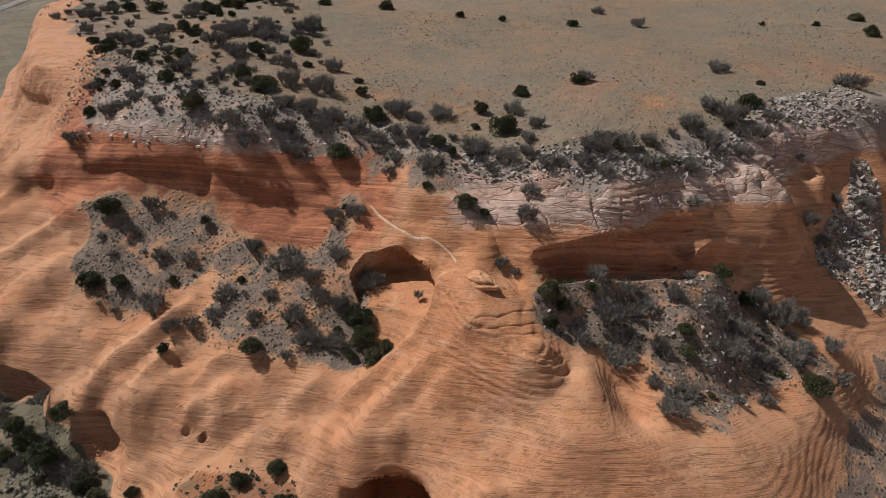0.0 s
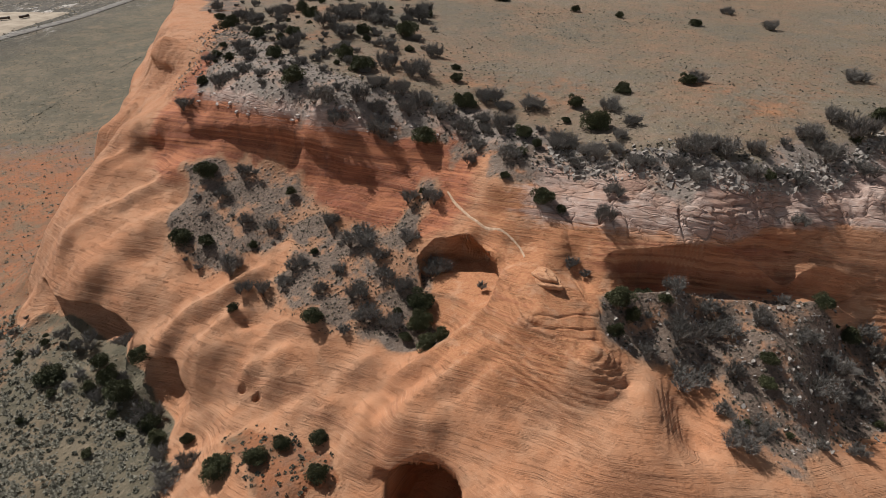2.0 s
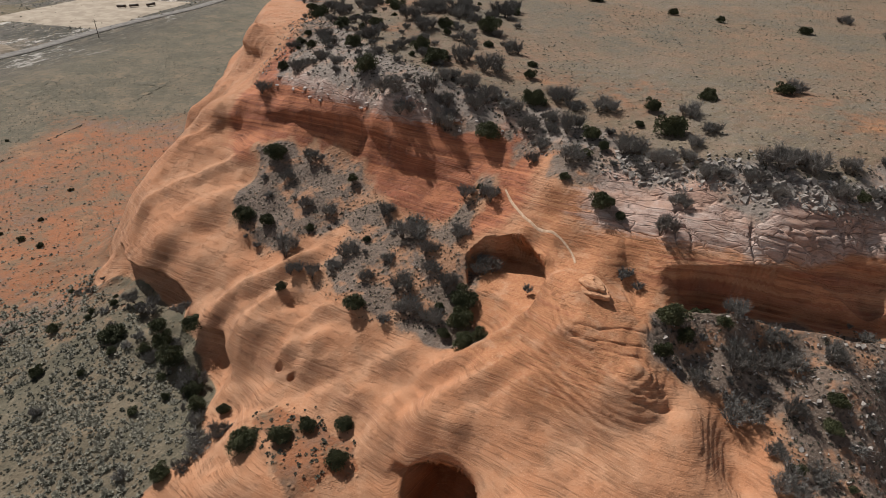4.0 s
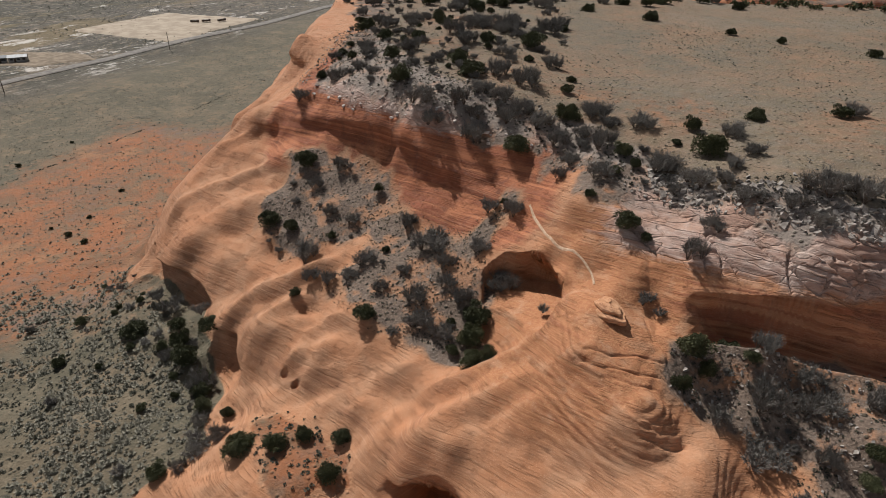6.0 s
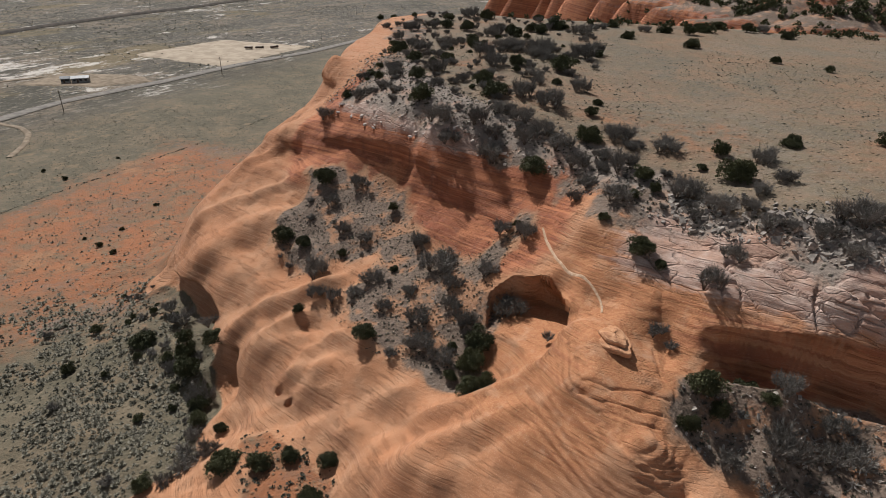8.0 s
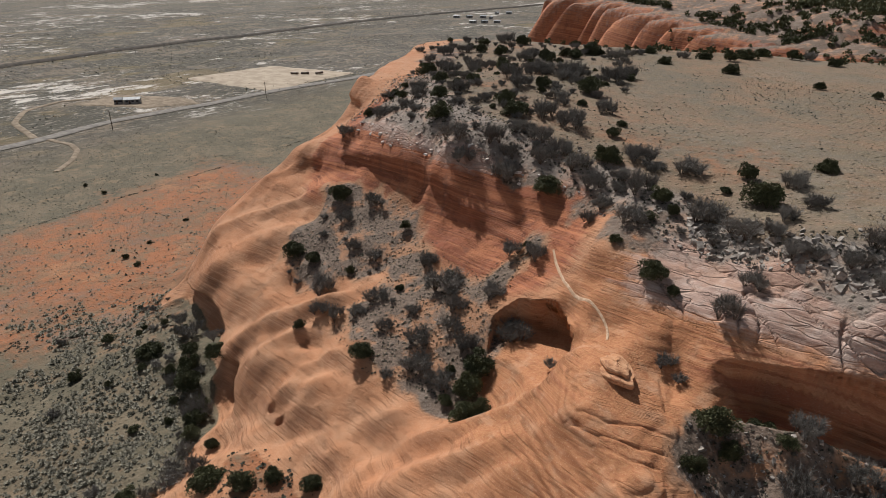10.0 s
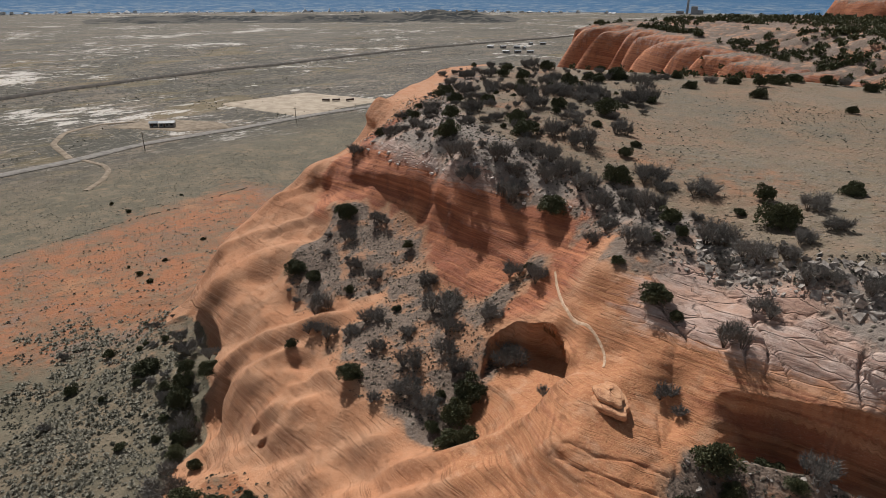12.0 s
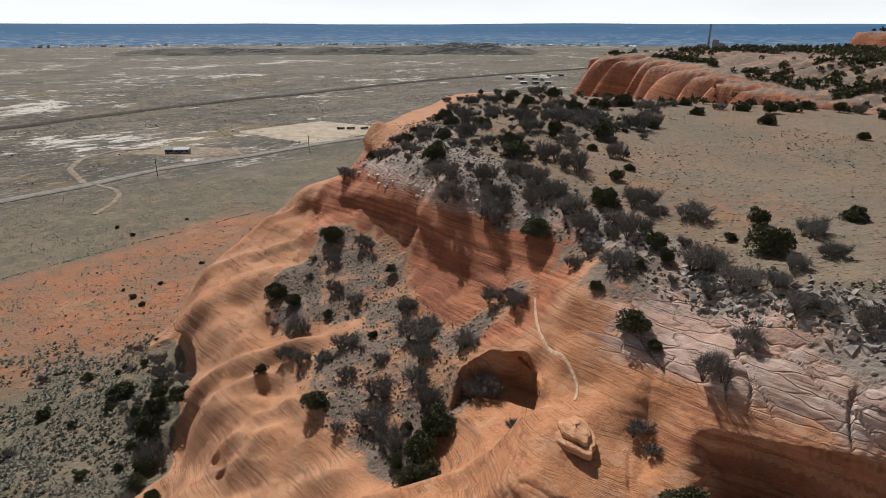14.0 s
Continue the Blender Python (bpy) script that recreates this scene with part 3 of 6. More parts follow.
# the sheer wall over the east bench: its brink, and the bench at its foot
BRINK_X, BRINK_Y, FOOT_Z = (13, 16, 20, 26, 34, 41, 46, 52, 58), (84.2, 86.0, 87.4, 88.7, 89.6, 90.8, 93.2, 95.0, 96.5), (0.6, 0.0, -0.4, -0.7, -0.5, -0.6, -1.4, -3.0, -4.5)


def wall_cut(x, y, z):
    """Cut the slope back to a wall below the brink."""
    front = np.interp(x, BRINK_X, BRINK_Y) + 0.5 * rough(x, y, 6, 98) - y
    floor = np.interp(x, BRINK_X, FOOT_Z) + 14 * (1 - smooth(front, 0.0, 1.5)) + 40 * smooth(-front, 0, 3) + 10 * smooth(front, 4.5, 11)
    inside = smooth(x, 14, 21) * smooth(-x, -58, -52)
    return np.where(inside > 0, np.minimum(z, floor) * inside + z * (1 - inside), z)


# the alcove below the neck: its brink from the dome round to the bench, then its open side
ALCOVE = [(-1.5, 75.6), (-0.9, 78.0), (-0.6, 80.6), (-1.7, 84.1), (-4.6, 88.2), (-8.5, 90.1), (-13.3, 90.4), (-15.5, 87.0), (-13.0, 80.5), (-9.0, 76.0), (-4.5, 74.0)]


def alcove_cut(x, y, z):
    """Hollow out the sandy floor under the brink of the neck."""
    d = inside_distance(x, y, ALCOVE) + 0.2 * rough(x, y, 2.2, 99) + 0.6 * rough(x, y, 5.5, 100)
    floor = -2.6 + 0.22 * (x + 9) + 0.05 * (y - 82) + 0.012 * (x + 9) ** 2
    return np.minimum(z, floor + 12 * (1 - smooth(d, -0.35, 0.45)) + 60 * smooth(-d, 0.6, 2.0))


def height(x, y):
    x, y = np.asarray(x, float), np.asarray(y, float)
    z = broad_height(x, y)
    k = smooth(x, CORE[0] - 14, CORE[0]) * smooth(-x, -CORE[1] - 14, -CORE[1]) * smooth(y, CORE[2] - 12, CORE[2]) * smooth(-y, -CORE[3] - 12, -CORE[3])
    near = k > 0
    z[near] = z[near] * (1 - k[near]) + core_height(x[near], y[near]) * k[near]
    u, v, w = x[near], y[near], z[near]
    for up, half, line in FOLDS:
        d = line_distance(u, v, line) / half
        w += 1.45 * up * np.clip(1 - d / 1.75, 0, 1) ** (1.25 if up > 0 else 1.6) * (0.85 + 0.3 * rough(u, v, 3.0, 90))
    for shape in FINS:
        w += fin(u, v, *shape)
    for up, radius, px, py in BUMPS:
        w += up * smooth(1.25 - np.hypot(u - px, v - py) / radius, 0, 0.7)
    z[near] = alcove_cut(u, v, wall_cut(u, v, w))
    # the hollow under the dome
    hollow = 1 - np.hypot((x + 6.2) / 5.6, (y - 50.6) / 4.4)
    return z - 8.5 * smooth(hollow, 0, 0.3)


# ---------------------------------------------------------------- the sheet of land
BENCH_WEST = [(-69, 106), (-58, 107), (-45, 104), (-39, 102), (-27, 96), (-22, 95), (-21, 98), (-16, 101), (-16, 94), (-15, 89), (-12, 86), (-11, 80), (-10, 73),
              (-15, 73), (-23, 73), (-27, 72), (-31, 74), (-37, 76), (-43, 79), (-42, 83), (-40, 87), (-41, 91), (-50, 86), (-54, 83), (-61, 87), (-67, 93), (-67, 102)]
BENCH_EAST = [(14, 73), (14, 78), (17, 81), (24, 84), (34, 86), (44, 91), (51, 88), (56, 88.5), (61, 83), (65, 77), (62, 72), (59, 71), (52, 70), (42, 64),
              (39, 61), (33.5, 63), (32, 67), (29.5, 71), (24.5, 74), (18, 71)]
MESA_SOIL = [(-128, 240), (-122, 212), (-110, 190), (-97, 172), (-88, 163), (-83, 150), (-80, 140), (-76, 133), (-74, 125), (-70, 121.5), (-60, 117), (-50, 113), (-41, 109), (-35, 109), (-30, 110), (-24, 110), (-18, 111), (-13, 109), (-11, 105), (-7, 103), (-2, 97.5), (0, 97.5), (3, 98), (5, 100),
             (7, 101), (12, 99), (15, 97.5), (21, 97), (28, 95), (37, 99), (43, 100), (49, 104), (55, 107), (60, 112), (64, 119), (68, 122), (73, 120), (81, 125), (86, 127), (400, 130), (420, 500), (-300, 500), (-150, 262)]
VALLEY = [(-108, 124), (-111, 108), (-107, 98), (-100, 88), (-94, 79), (-86, 76.3), (-78, 74.5), (-70, 71.5), (-62, 69), (-57.5, 65), (-51.5, 60), (-47, 56), (-43, 52), (-46, 45),
          (-40, -900), (-6000, -900), (-6000, 6000), (-60, 6000), (-60, 330), (-120, 290), (-158, 258), (-164, 228), (-152, 204), (-141, 182), (-130, 162), (-118, 142)]
GULLY = [(-38, 56), (-35, 58), (-31, 59), (-27, 59), (-22, 58), (-19, 56), (-18, 52), (-24, 46), (-31, 49), (-36, 53)]
CANYON = [(57, 56), (63, 66), (72, 76), (78, 84), (90, 90), (140, 100), (140, 20), (54, 20)]
CANYON_FAN = [(72, 100), (76, 107), (83, 113), (87, 121), (90, 121), (92, 114), (93, 106), (90, 98), (82, 92)]
GRAVEL_SLOPE = [(-86, 118), (-60, 112), (-30, 104), (-12, 100), (10, 94), (40, 92), (60, 96), (86, 110), (110, 140), (76, 132), (66, 124), (60, 118), (48, 112), (36, 104), (20, 104), (8, 106), (0, 112), (-12, 116), (-25, 119), (-38, 124),
                (-48, 128), (-58, 136), (-70, 146), (-88, 172), (-104, 205), (-128, 240), (-150, 230), (-130, 190), (-112, 160), (-96, 130)]


RED_FLAT = [(-200, 168), (-188, 129), (-184, 103), (-182, 71), (-160, 44), (-132, 42), (-108, 56), (-92, 72), (-94, 86), (-102, 98), (-106, 118), (-120, 150), (-150, 180)]


def steps(start, end, step, growth_low, growth_high, low, high):
    """Grid lines, even between start and end and ever wider beyond."""
    line = list(np.arange(start, end + step / 2, step))
    for limit, growth, side in ((low, growth_low, -1), (high, growth_high, 1)):
        gap, at = step, line[0] if side < 0 else line[-1]
        more = []
        while abs(at - limit) > gap * growth and len(more) < 400:
            gap *= growth
            at += side * gap
            more.append(at)
        line = more[::-1] + line if side < 0 else line + more
    return np.array(line)


def grid_normals(p):
    du, dv = np.gradient(p, axis=1), np.gradient(p, axis=0)
    nn = np.cross(du, dv)
    return nn / np.maximum(np.linalg.norm(nn, axis=2, keepdims=True), 1e-9)


def sheet(name, p, normals, faces, shares, material):
    """A mesh of some faces (indices of grid corners) of a grid of points."""
    used, index = np.unique(faces, return_inverse=True)
    index = index.reshape(-1, 4)
    me = bpy.data.meshes.new(name)
    me.vertices.add(len(used)), me.loops.add(index.size), me.polygons.add(len(index))
    me.vertices.foreach_set("co", p.reshape(-1, 3)[used].ravel().astype(np.float32))
    me.loops.foreach_set("vertex_index", index.ravel().astype(np.int32))
    me.polygons.foreach_set("loop_start", np.arange(0, index.size, 4, dtype=np.int32))
    me.update()
    me.shade_smooth()
    me.normals_split_custom_set_from_vertices(normals.reshape(-1, 3)[used])
    for key, values in shares.items():
        me.attributes.new(key, "FLOAT", "POINT").data.foreach_set("value", values.ravel()[used].astype(np.float32))
    me.materials.append(material)
    return new(name, me)


def noise_line(v, seed):
    return rough(v, np.full(v.shape, 0.5 + seed), 1.0, seed)


gx = steps(-112, 74, 0.34, 1.03, 1.05, -4700, 4700)
gy = steps(47, 122, 0.34, 1.09, 1.03, -4700, 4700)
def halved(line, low, high):
    """Put a line between each two lines of a stretch."""
    middle = (line[1:] + line[:-1]) / 2
    return np.sort(np.concatenate([line, middle[(middle > low) & (middle < high)]]))


gx, gy = halved(gx, -14, 30), halved(gy, 52, 95)
GX, GY = np.meshgrid(gx, gy)
GZ = height(GX, GY)
BORDER = 2.6 * rough(GX, GY, 8, 62) + 1.6 * rough(GX, GY, 2.6, 63)
soil = np.maximum.reduce([smooth(inside_distance(GX, GY, ring) + BORDER * wide / 2.4, -wide, wide)
                          for ring, wide in ((BENCH_WEST, 2.4), (BENCH_EAST, 2.0), (MESA_SOIL, 2.0), (VALLEY, 0.8), (GULLY, 1.6), (CANYON, 1.5), (CANYON_FAN, 1.2))])
d_mesa = inside_distance(GX, GY, MESA_SOIL)
ROCK = 1 - soil
# flutes that run down the slickrock
along, across = 0.75 * GX + 0.66 * GY, -0.66 * GX + 0.75 * GY
flutes = 0.5 - np.abs(rough(across + 0.8 * rough(GX, GY, 7, 94), 0.20 * along, 5.2, 95)) + 0.5 * (0.4 - np.abs(rough(across, 0.25 * along, 2.4, 96)))
GZ = GZ + 0.09 * flutes * ROCK * (1 - 0.8 * smooth(GX, -8, 0)) * smooth(GX, -108, -96) * smooth(-GX, -64, -54) * smooth(-GY, -112, -96) * smooth(GY, 40, 47)
SHARES = {
    "rock": ROCK,
    "valley": smooth(inside_distance(GX, GY, VALLEY), -7, -3) * (1 - 0.5 * smooth(inside_distance(GX, GY, RED_FLAT), -14, 4)),
    "clay": np.maximum.reduce([smooth(inside_distance(GX, GY, RED_FLAT) + 9 * rough(GX, GY, 24, 61), -24, 14), smooth(inside_distance(GX, GY, GULLY), -6, -3), 0.45 * smooth(d_mesa, 8, 20) * (1 - smooth(d_mesa, 30, 65))]),
    "salt": smooth(-GX - 0.1 * GY, 235, 300) * (1 - 0.3 * smooth(np.hypot(GX, GY), 900, 1500)),
    "gravel": np.maximum.reduce([1 - smooth(d_mesa, -7, -3), smooth(inside_distance(GX, GY, GRAVEL_SLOPE) + 2.5 * rough(GX, GY, 9, 67), -4, 4), smooth(inside_distance(GX, GY, BENCH_WEST), -5, -2), smooth(inside_distance(GX, GY, BENCH_EAST), -5, -2), smooth(inside_distance(GX, GY, CANYON_FAN), -5, -2)]),
    # second term: red east wall below its lip, deepened in colour for its shade
    "red": 1.35 * smooth(GY - 0.28 * np.abs(GX + 30), 82, 92) * smooth(-GX, 4, 14) * smooth(GZ, -1, 2) * smooth(GX, -86, -76) + 0.58 * smooth(GX, 9, 16) * (1 - 0.8 * smooth(GX, 43, 50)) * smooth(GY, 80, 85) * smooth(-GZ, -8.2, -6.8),
    "pale": np.maximum(smooth(GX, -4, 7) * smooth(GY, 85, 91) * smooth(GZ, 6.4, 9.0), 0.9 * smooth(GZ, 11.0, 14.5) * smooth(GY, 100, 108) * smooth(GX, -80, -70)),
    "warm": np.maximum(smooth(22 - np.hypot(GX - 4, GY - 79), 0, 10), 0.7 * smooth(9 - np.hypot((GX + 8) / 1.6, GY - 84), 0, 5)),
}
P = np.dstack([GX, GY, GZ])
N = grid_normals(P)
# beds stand out from the rock faces; they run level and straight, whatever the small bumps
def calmed(z, wide):
    for axis in (0, 1):
        c = np.cumsum(np.pad(z, [(wide + 1, wide) if a == axis else (0, 0) for a in (0, 1)], mode="edge"), axis=axis)
        n = z.shape[axis]
        z = (np.take(c, np.arange(2 * wide + 1, 2 * wide + 1 + n), axis=axis) - np.take(c, np.arange(0, n), axis=axis)) / (2 * wide + 1)
    return z


calm = calmed(calmed(GZ, 3), 3)
stray = GZ - calm
level = 0.78 * (calm + np.sign(stray) * np.maximum(np.abs(stray) - 0.35, 0) + 0.03 * GX + 0.45 * (GY - 80) + 0.7 * rough(GX, GY, 34, 21))
SHARES["bedding"] = level
steep = smooth(1 - N[:, :, 2], 0.02, 0.30)
knob = smooth(11.0 - np.hypot((GX - 10.5) / 1.1, GY - 69.5), 0, 4)
ledges = np.maximum(2.6 * knob, smooth(GX, -6, 4) * (1 - smooth(GX, 44, 60)) * smooth(-GY, -97, -88))
ledges = np.maximum(ledges, 1.2 * smooth(GX, 27, 33) * smooth(-GY, -75, -69) * smooth(-GX, -72, -60))
ledges = np.maximum(ledges, 1.6 * smooth(GX, 52, 58) * smooth(-GY, -98, -92) * smooth(GY, 68, 74))
ledges = np.maximum(ledges, 2.4 * smooth(-GX, 76, 84) * smooth(GY, 116, 122))
ledges = np.maximum(ledges, 2.4 * SHARES["pale"] * smooth(GX, -8, 2))
beds = 0.20 * noise_line(level / 1.5, 23) + 0.12 * noise_line(level / 0.55, 24)
beds = beds * (0.35 + 0.65 * np.clip(np.maximum(SHARES["red"], SHARES["pale"]), 0, 1))
stair = calmed(GZ, 5) / 0.72 + 0.10 * GX - 0.06 * GY + 0.5 * rough(GX, GY, 9, 28) + 0.12 * rough(GX, GY, 3, 30)
thickness = 0.35 + 0.65 * np.abs(noise_line(np.floor(stair) * 1.7, 31))
stair = thickness * (np.floor(stair) + smooth(stair - np.floor(stair), 0.5, 0.98) - stair + 0.3)
near = (smooth(GX, -150, -112) * smooth(-GX, -95, -75) * smooth(GY, 30, 45) * smooth(-GY, -175, -124))
cracks = np.minimum(np.abs(rough(GX + 0.6 * GY, GY, 5.5, 64)), np.abs(rough(GX, GY + 0.4 * GX, 4.0, 65)))
cap = SHARES["pale"] * ROCK
P += N * (ROCK * near * (beds * (0.12 + 0.88 * steep) + 0.05 * rough(GX, GY, 2.6, 25) + ledges * 0.28 * stair * (0.35 + 0.65 * steep) * (1 - 0.7 * smooth(1 - N[:, :, 2], 0.32, 0.55))))[:, :, None]
P[:, :, 2] -= cap * near * 0.6 * smooth(-cracks, -0.07, -0.01)
P[:, :, 2] += (1 - ROCK) * near * (0.14 * rough(GX, GY, 1.7, 26) + 0.12 * rough(GX, GY, 4.5, 27))
# undercut walls: the rock below a lip steps back into the cliff
def undercut(x, y, reach, into_x, into_y, depth, lip, soft):
    k = smooth(reach - np.hypot(GX - x, GY - y), 0, 0.55 * reach) * smooth(lip - P[:, :, 2], 0, soft)
    P[:, :, 0] += into_x * depth * k
    P[:, :, 1] += into_y * depth * k


undercut(-6.0, 88.6, 6.5, 0.45, 0.89, 2.6, 2.6, 1.4)
undercut(-1.6, 82, 5, 0.97, 0.2, 2.0, 1.8, 1.4)
undercut(-6, 53, 8, 0.1, 1.0, 7.0, -11.2, 1.8)
undercut(-97, 143, 11, 0.55, 0.83, 1.6, 12.4, 1.6)
undercut(-95, 130, 10, 0.35, 0.93, 1.6, 5.4, 1.8)
undercut(-106, 156, 10, 0.8, 0.6, 3.5, 11.0, 1.4)
undercut(-83, 128, 7, 0.2, 0.98, 1.0, 10.4, 1.4)


def overhang(line, reach, into_x, into_y, depth, soft):
    """A long wall set back below a lip that runs along a line of places and heights."""
    lip, near_line = np.zeros(GX.shape), line_distance(GX, GY, [(a, b) for a, b, c in line])
    along = np.array([a for a, b, c in line])
    lip = np.interp(GX, along, np.array([c for a, b, c in line])) + 0.35 * rough(GX, GY, 4, 29)
    k = smooth(GX, line[0][0] - 1, line[0][0] + 7) * smooth(-GX, -line[-1][0], 6 - line[-1][0]) * smooth(reach - near_line, 0, 0.5 * reach) * smooth(lip - P[:, :, 2], 0, soft)
    P[:, :, 0] += into_x * depth * k
    P[:, :, 1] += into_y * depth * k


overhang([(16, 85.6, 6.2), (20, 87, 6.9), (26, 88.4, 7.4), (34, 89.3, 7.4), (41, 90.5, 7.0), (47, 93, 5.6), (54, 95, 4.0)], 6, 0.0, 1.0, 0.7, 1.4)
overhang([(-94, 83, -15.5), (-86, 78, -14.2), (-77, 76.5, -13.2), (-69, 74.5, -13.2), (-62, 72, -14)], 7, 0.15, 1.0, 4.2, 1.2)
overhang([(-63, 69, -15), (-57, 66, -14), (-52, 63, -14.2), (-46, 58, -15.4)], 6, 0.75, 0.6, 3.2, 1.2)
overhang([(-90, 114, 4.5), (-80, 113.4, 6.4), (-66, 113.0, 9.6), (-54, 110.6, 11.2), (-44, 107, 11.4), (-34, 104.6, 9.6), (-24, 103, 8.6), (-14, 100.5, 7.0)], 7, 0.1, 1.0, 1.9, 4.5)
N = grid_normals(P)


def surface(x, y):
    """Height of the finished sheet."""
    i, j = np.clip(np.searchsorted(gx, x) - 1, 0, len(gx) - 2), np.clip(np.searchsorted(gy, y) - 1, 0, len(gy) - 2)
    a, b = (x - gx[i]) / (gx[i + 1] - gx[i]), (y - gy[j]) / (gy[j + 1] - gy[j])
    z = P[:, :, 2]
    return (z[j, i] * (1 - a) + z[j, i + 1] * a) * (1 - b) + (z[j + 1, i] * (1 - a) + z[j + 1, i + 1] * a) * b


rows, cols = GX.shape
corner = (np.arange(rows - 1)[:, None] * cols + np.arange(cols - 1)[None, :])
quads = np.stack([corner, corner + 1, corner + cols + 1, corner + cols], -1).reshape(-1, 4)
mid_rock = ROCK[:-1, :-1].ravel() > 0.5
mid_x, mid_y, mid_z = GX[:-1, :-1].ravel(), GY[:-1, :-1].ravel(), GZ[:-1, :-1].ravel()
mid_mesa = (inside_distance(mid_x, mid_y, MESA_SOIL) > 0)
mid_bench = (inside_distance(mid_x, mid_y, BENCH_WEST) > 0) | (inside_distance(mid_x, mid_y, BENCH_EAST) > 0)
kinds = np.where(mid_rock, 0, np.where(mid_mesa, 1, np.where(mid_bench, 2, 3)))
for k, (name, label, category) in enumerate((
        ("sandstone_cliff", "layered orange sandstone fins, alcoves and slickrock domes", "rock"),
        ("mesa_top", "flat mesa top of dry tan grass and gravel", "ground"),
        ("talus_bench", "grey gravelly bench between sandstone walls", "ground"),
        ("ground", "dry valley floor of grey-green scrub and red clay", "ground"))):
    tagged(sheet(name, P, N, quads[kinds == k], SHARES, LAND), label, category, kind="structure")


def patch(name, x0, x1, y0, y1, step, heights, label, shares):
    """A far landform on a grid of its own."""
    qx, qy = np.meshgrid(np.arange(x0, x1, step), np.arange(y0, y1, step))
    qz = heights(qx, qy)
    p = np.dstack([qx, qy, qz])
    c = (np.arange(qx.shape[0] - 1)[:, None] * qx.shape[1] + np.arange(qx.shape[1] - 1)[None, :])
    q = np.stack([c, c + 1, c + qx.shape[1] + 1, c + qx.shape[1]], -1).reshape(-1, 4)
    keep = (qz > plain_height(qx, qy) - 3)[:-1, :-1].ravel()
    return tagged(sheet(name, p, grid_normals(p), q[keep], shares(qx, qy, qz), LAND), label, "mesa", kind="structure")


def mesa_shares(low, high, red=0.45, warm=1.0):
    def shares(qx, qy, qz):
        zero = np.zeros(qx.shape)
        steps_x, steps_y = np.gradient(qz, qx[0, 1] - qx[0, 0])
        face = smooth(qz, low - 2, low) * smooth(np.hypot(steps_x, steps_y), 0.45, 0.85)
        return {"rock": face, "valley": zero, "salt": zero, "bedding": qz + 0.06 * qx + 0.5 * rough(qx, qy, 30, 21), "clay": zero, "gravel": 0.9 + zero, "warm": zero + warm, "red": zero + red, "pale": 0.4 * smooth(qz, high - 5, high - 1)}
    return shares


patch("far_mesa", -260, 300, 280, 640, 2.0, far_mesa_height, "distant flat mesa with a fluted orange sandstone cliff", mesa_shares(-24, 15, 0.85, 0.8))
patch("red_mesa", -560, 700, 760, 1350, 7.0, red_mesa_height, "far red sandstone mesa on the skyline", mesa_shares(2, 33, 1.1, 0.0))


# ---------------------------------------------------------------- helpers for things
def mesh_from(name, points, faces, material, flat=True):
    me = bpy.data.meshes.new(name)
    me.from_pydata([tuple(p) for p in points], [], [tuple(q) for q in faces])
    me.update()
    if not flat:
        me.shade_smooth()
    me.materials.append(material)
    return me


def part(name, me, parent, label=""):
    ob = new(name, me)
    ob.parent = parent
    return tagged(ob, label)


def box_mesh(name, x0, x1, y0, y1, z0, z1, material, bevel=0.02):
    bm = bmesh.new()
    bmesh.ops.create_cube(bm, size=1.0)
    for v in bm.verts:
        v.co = Vector(((x0 + x1) / 2 + v.co.x * (x1 - x0), (y0 + y1) / 2 + v.co.y * (y1 - y0), (z0 + z1) / 2 + v.co.z * (z1 - z0)))
    if bevel:
        bmesh.ops.bevel(bm, geom=bm.edges[:], offset=bevel, segments=1, affect="EDGES")
    me = bpy.data.meshes.new(name)
    bm.to_mesh(me)
    bm.free()
    me.materials.append(material)
    return me


def ground_at(x, y):
    return float(surface(float(x), float(y)))


def plain_colour(name, low, high, scale=3.0, roughness=0.8, bump=0.3, distance=0.02):
    n = Nodes(name, roughness)
    return n.finish(n.mix(n.span(n.noise(scale, 4), 0.35, 0.65), low, high), n.noise(scale * 4, 3), bump, distance)


# ---------------------------------------------------------------- plants
def leaf_material(name, low, high):
    n = Nodes(name, 0.75)
    tone = n.math("ADD", n.math("MULTIPLY", n.island(), 0.6), n.math("MULTIPLY", n.random(), 0.4))
    return n.finish(n.mix(tone, low, high))


BARK = plain_colour("bark", (0.075, 0.055, 0.042), (0.16, 0.125, 0.10), 6.0, 0.95)
DEAD = plain_colour("dead_wood", (0.20, 0.18, 0.16), (0.36, 0.33, 0.295), 6.0, 0.95)
NEEDLES = leaf_material("juniper_needles", (0.032, 0.038, 0.018), (0.115, 0.118, 0.056))
TWIGS = leaf_material("bare_twigs", (0.095, 0.088, 0.080), (0.265, 0.247, 0.222))
SAGE = leaf_material("sage_leaves", (0.130, 0.124, 0.096), (0.285, 0.265, 0.205))
DARK_SAGE = leaf_material("dark_scrub", (0.035, 0.037, 0.026), (0.085, 0.082, 0.058))
STRAW = leaf_material("straw", (0.20, 0.15, 0.085), (0.33, 0.26, 0.16))
rng = np.random.default_rng(7)


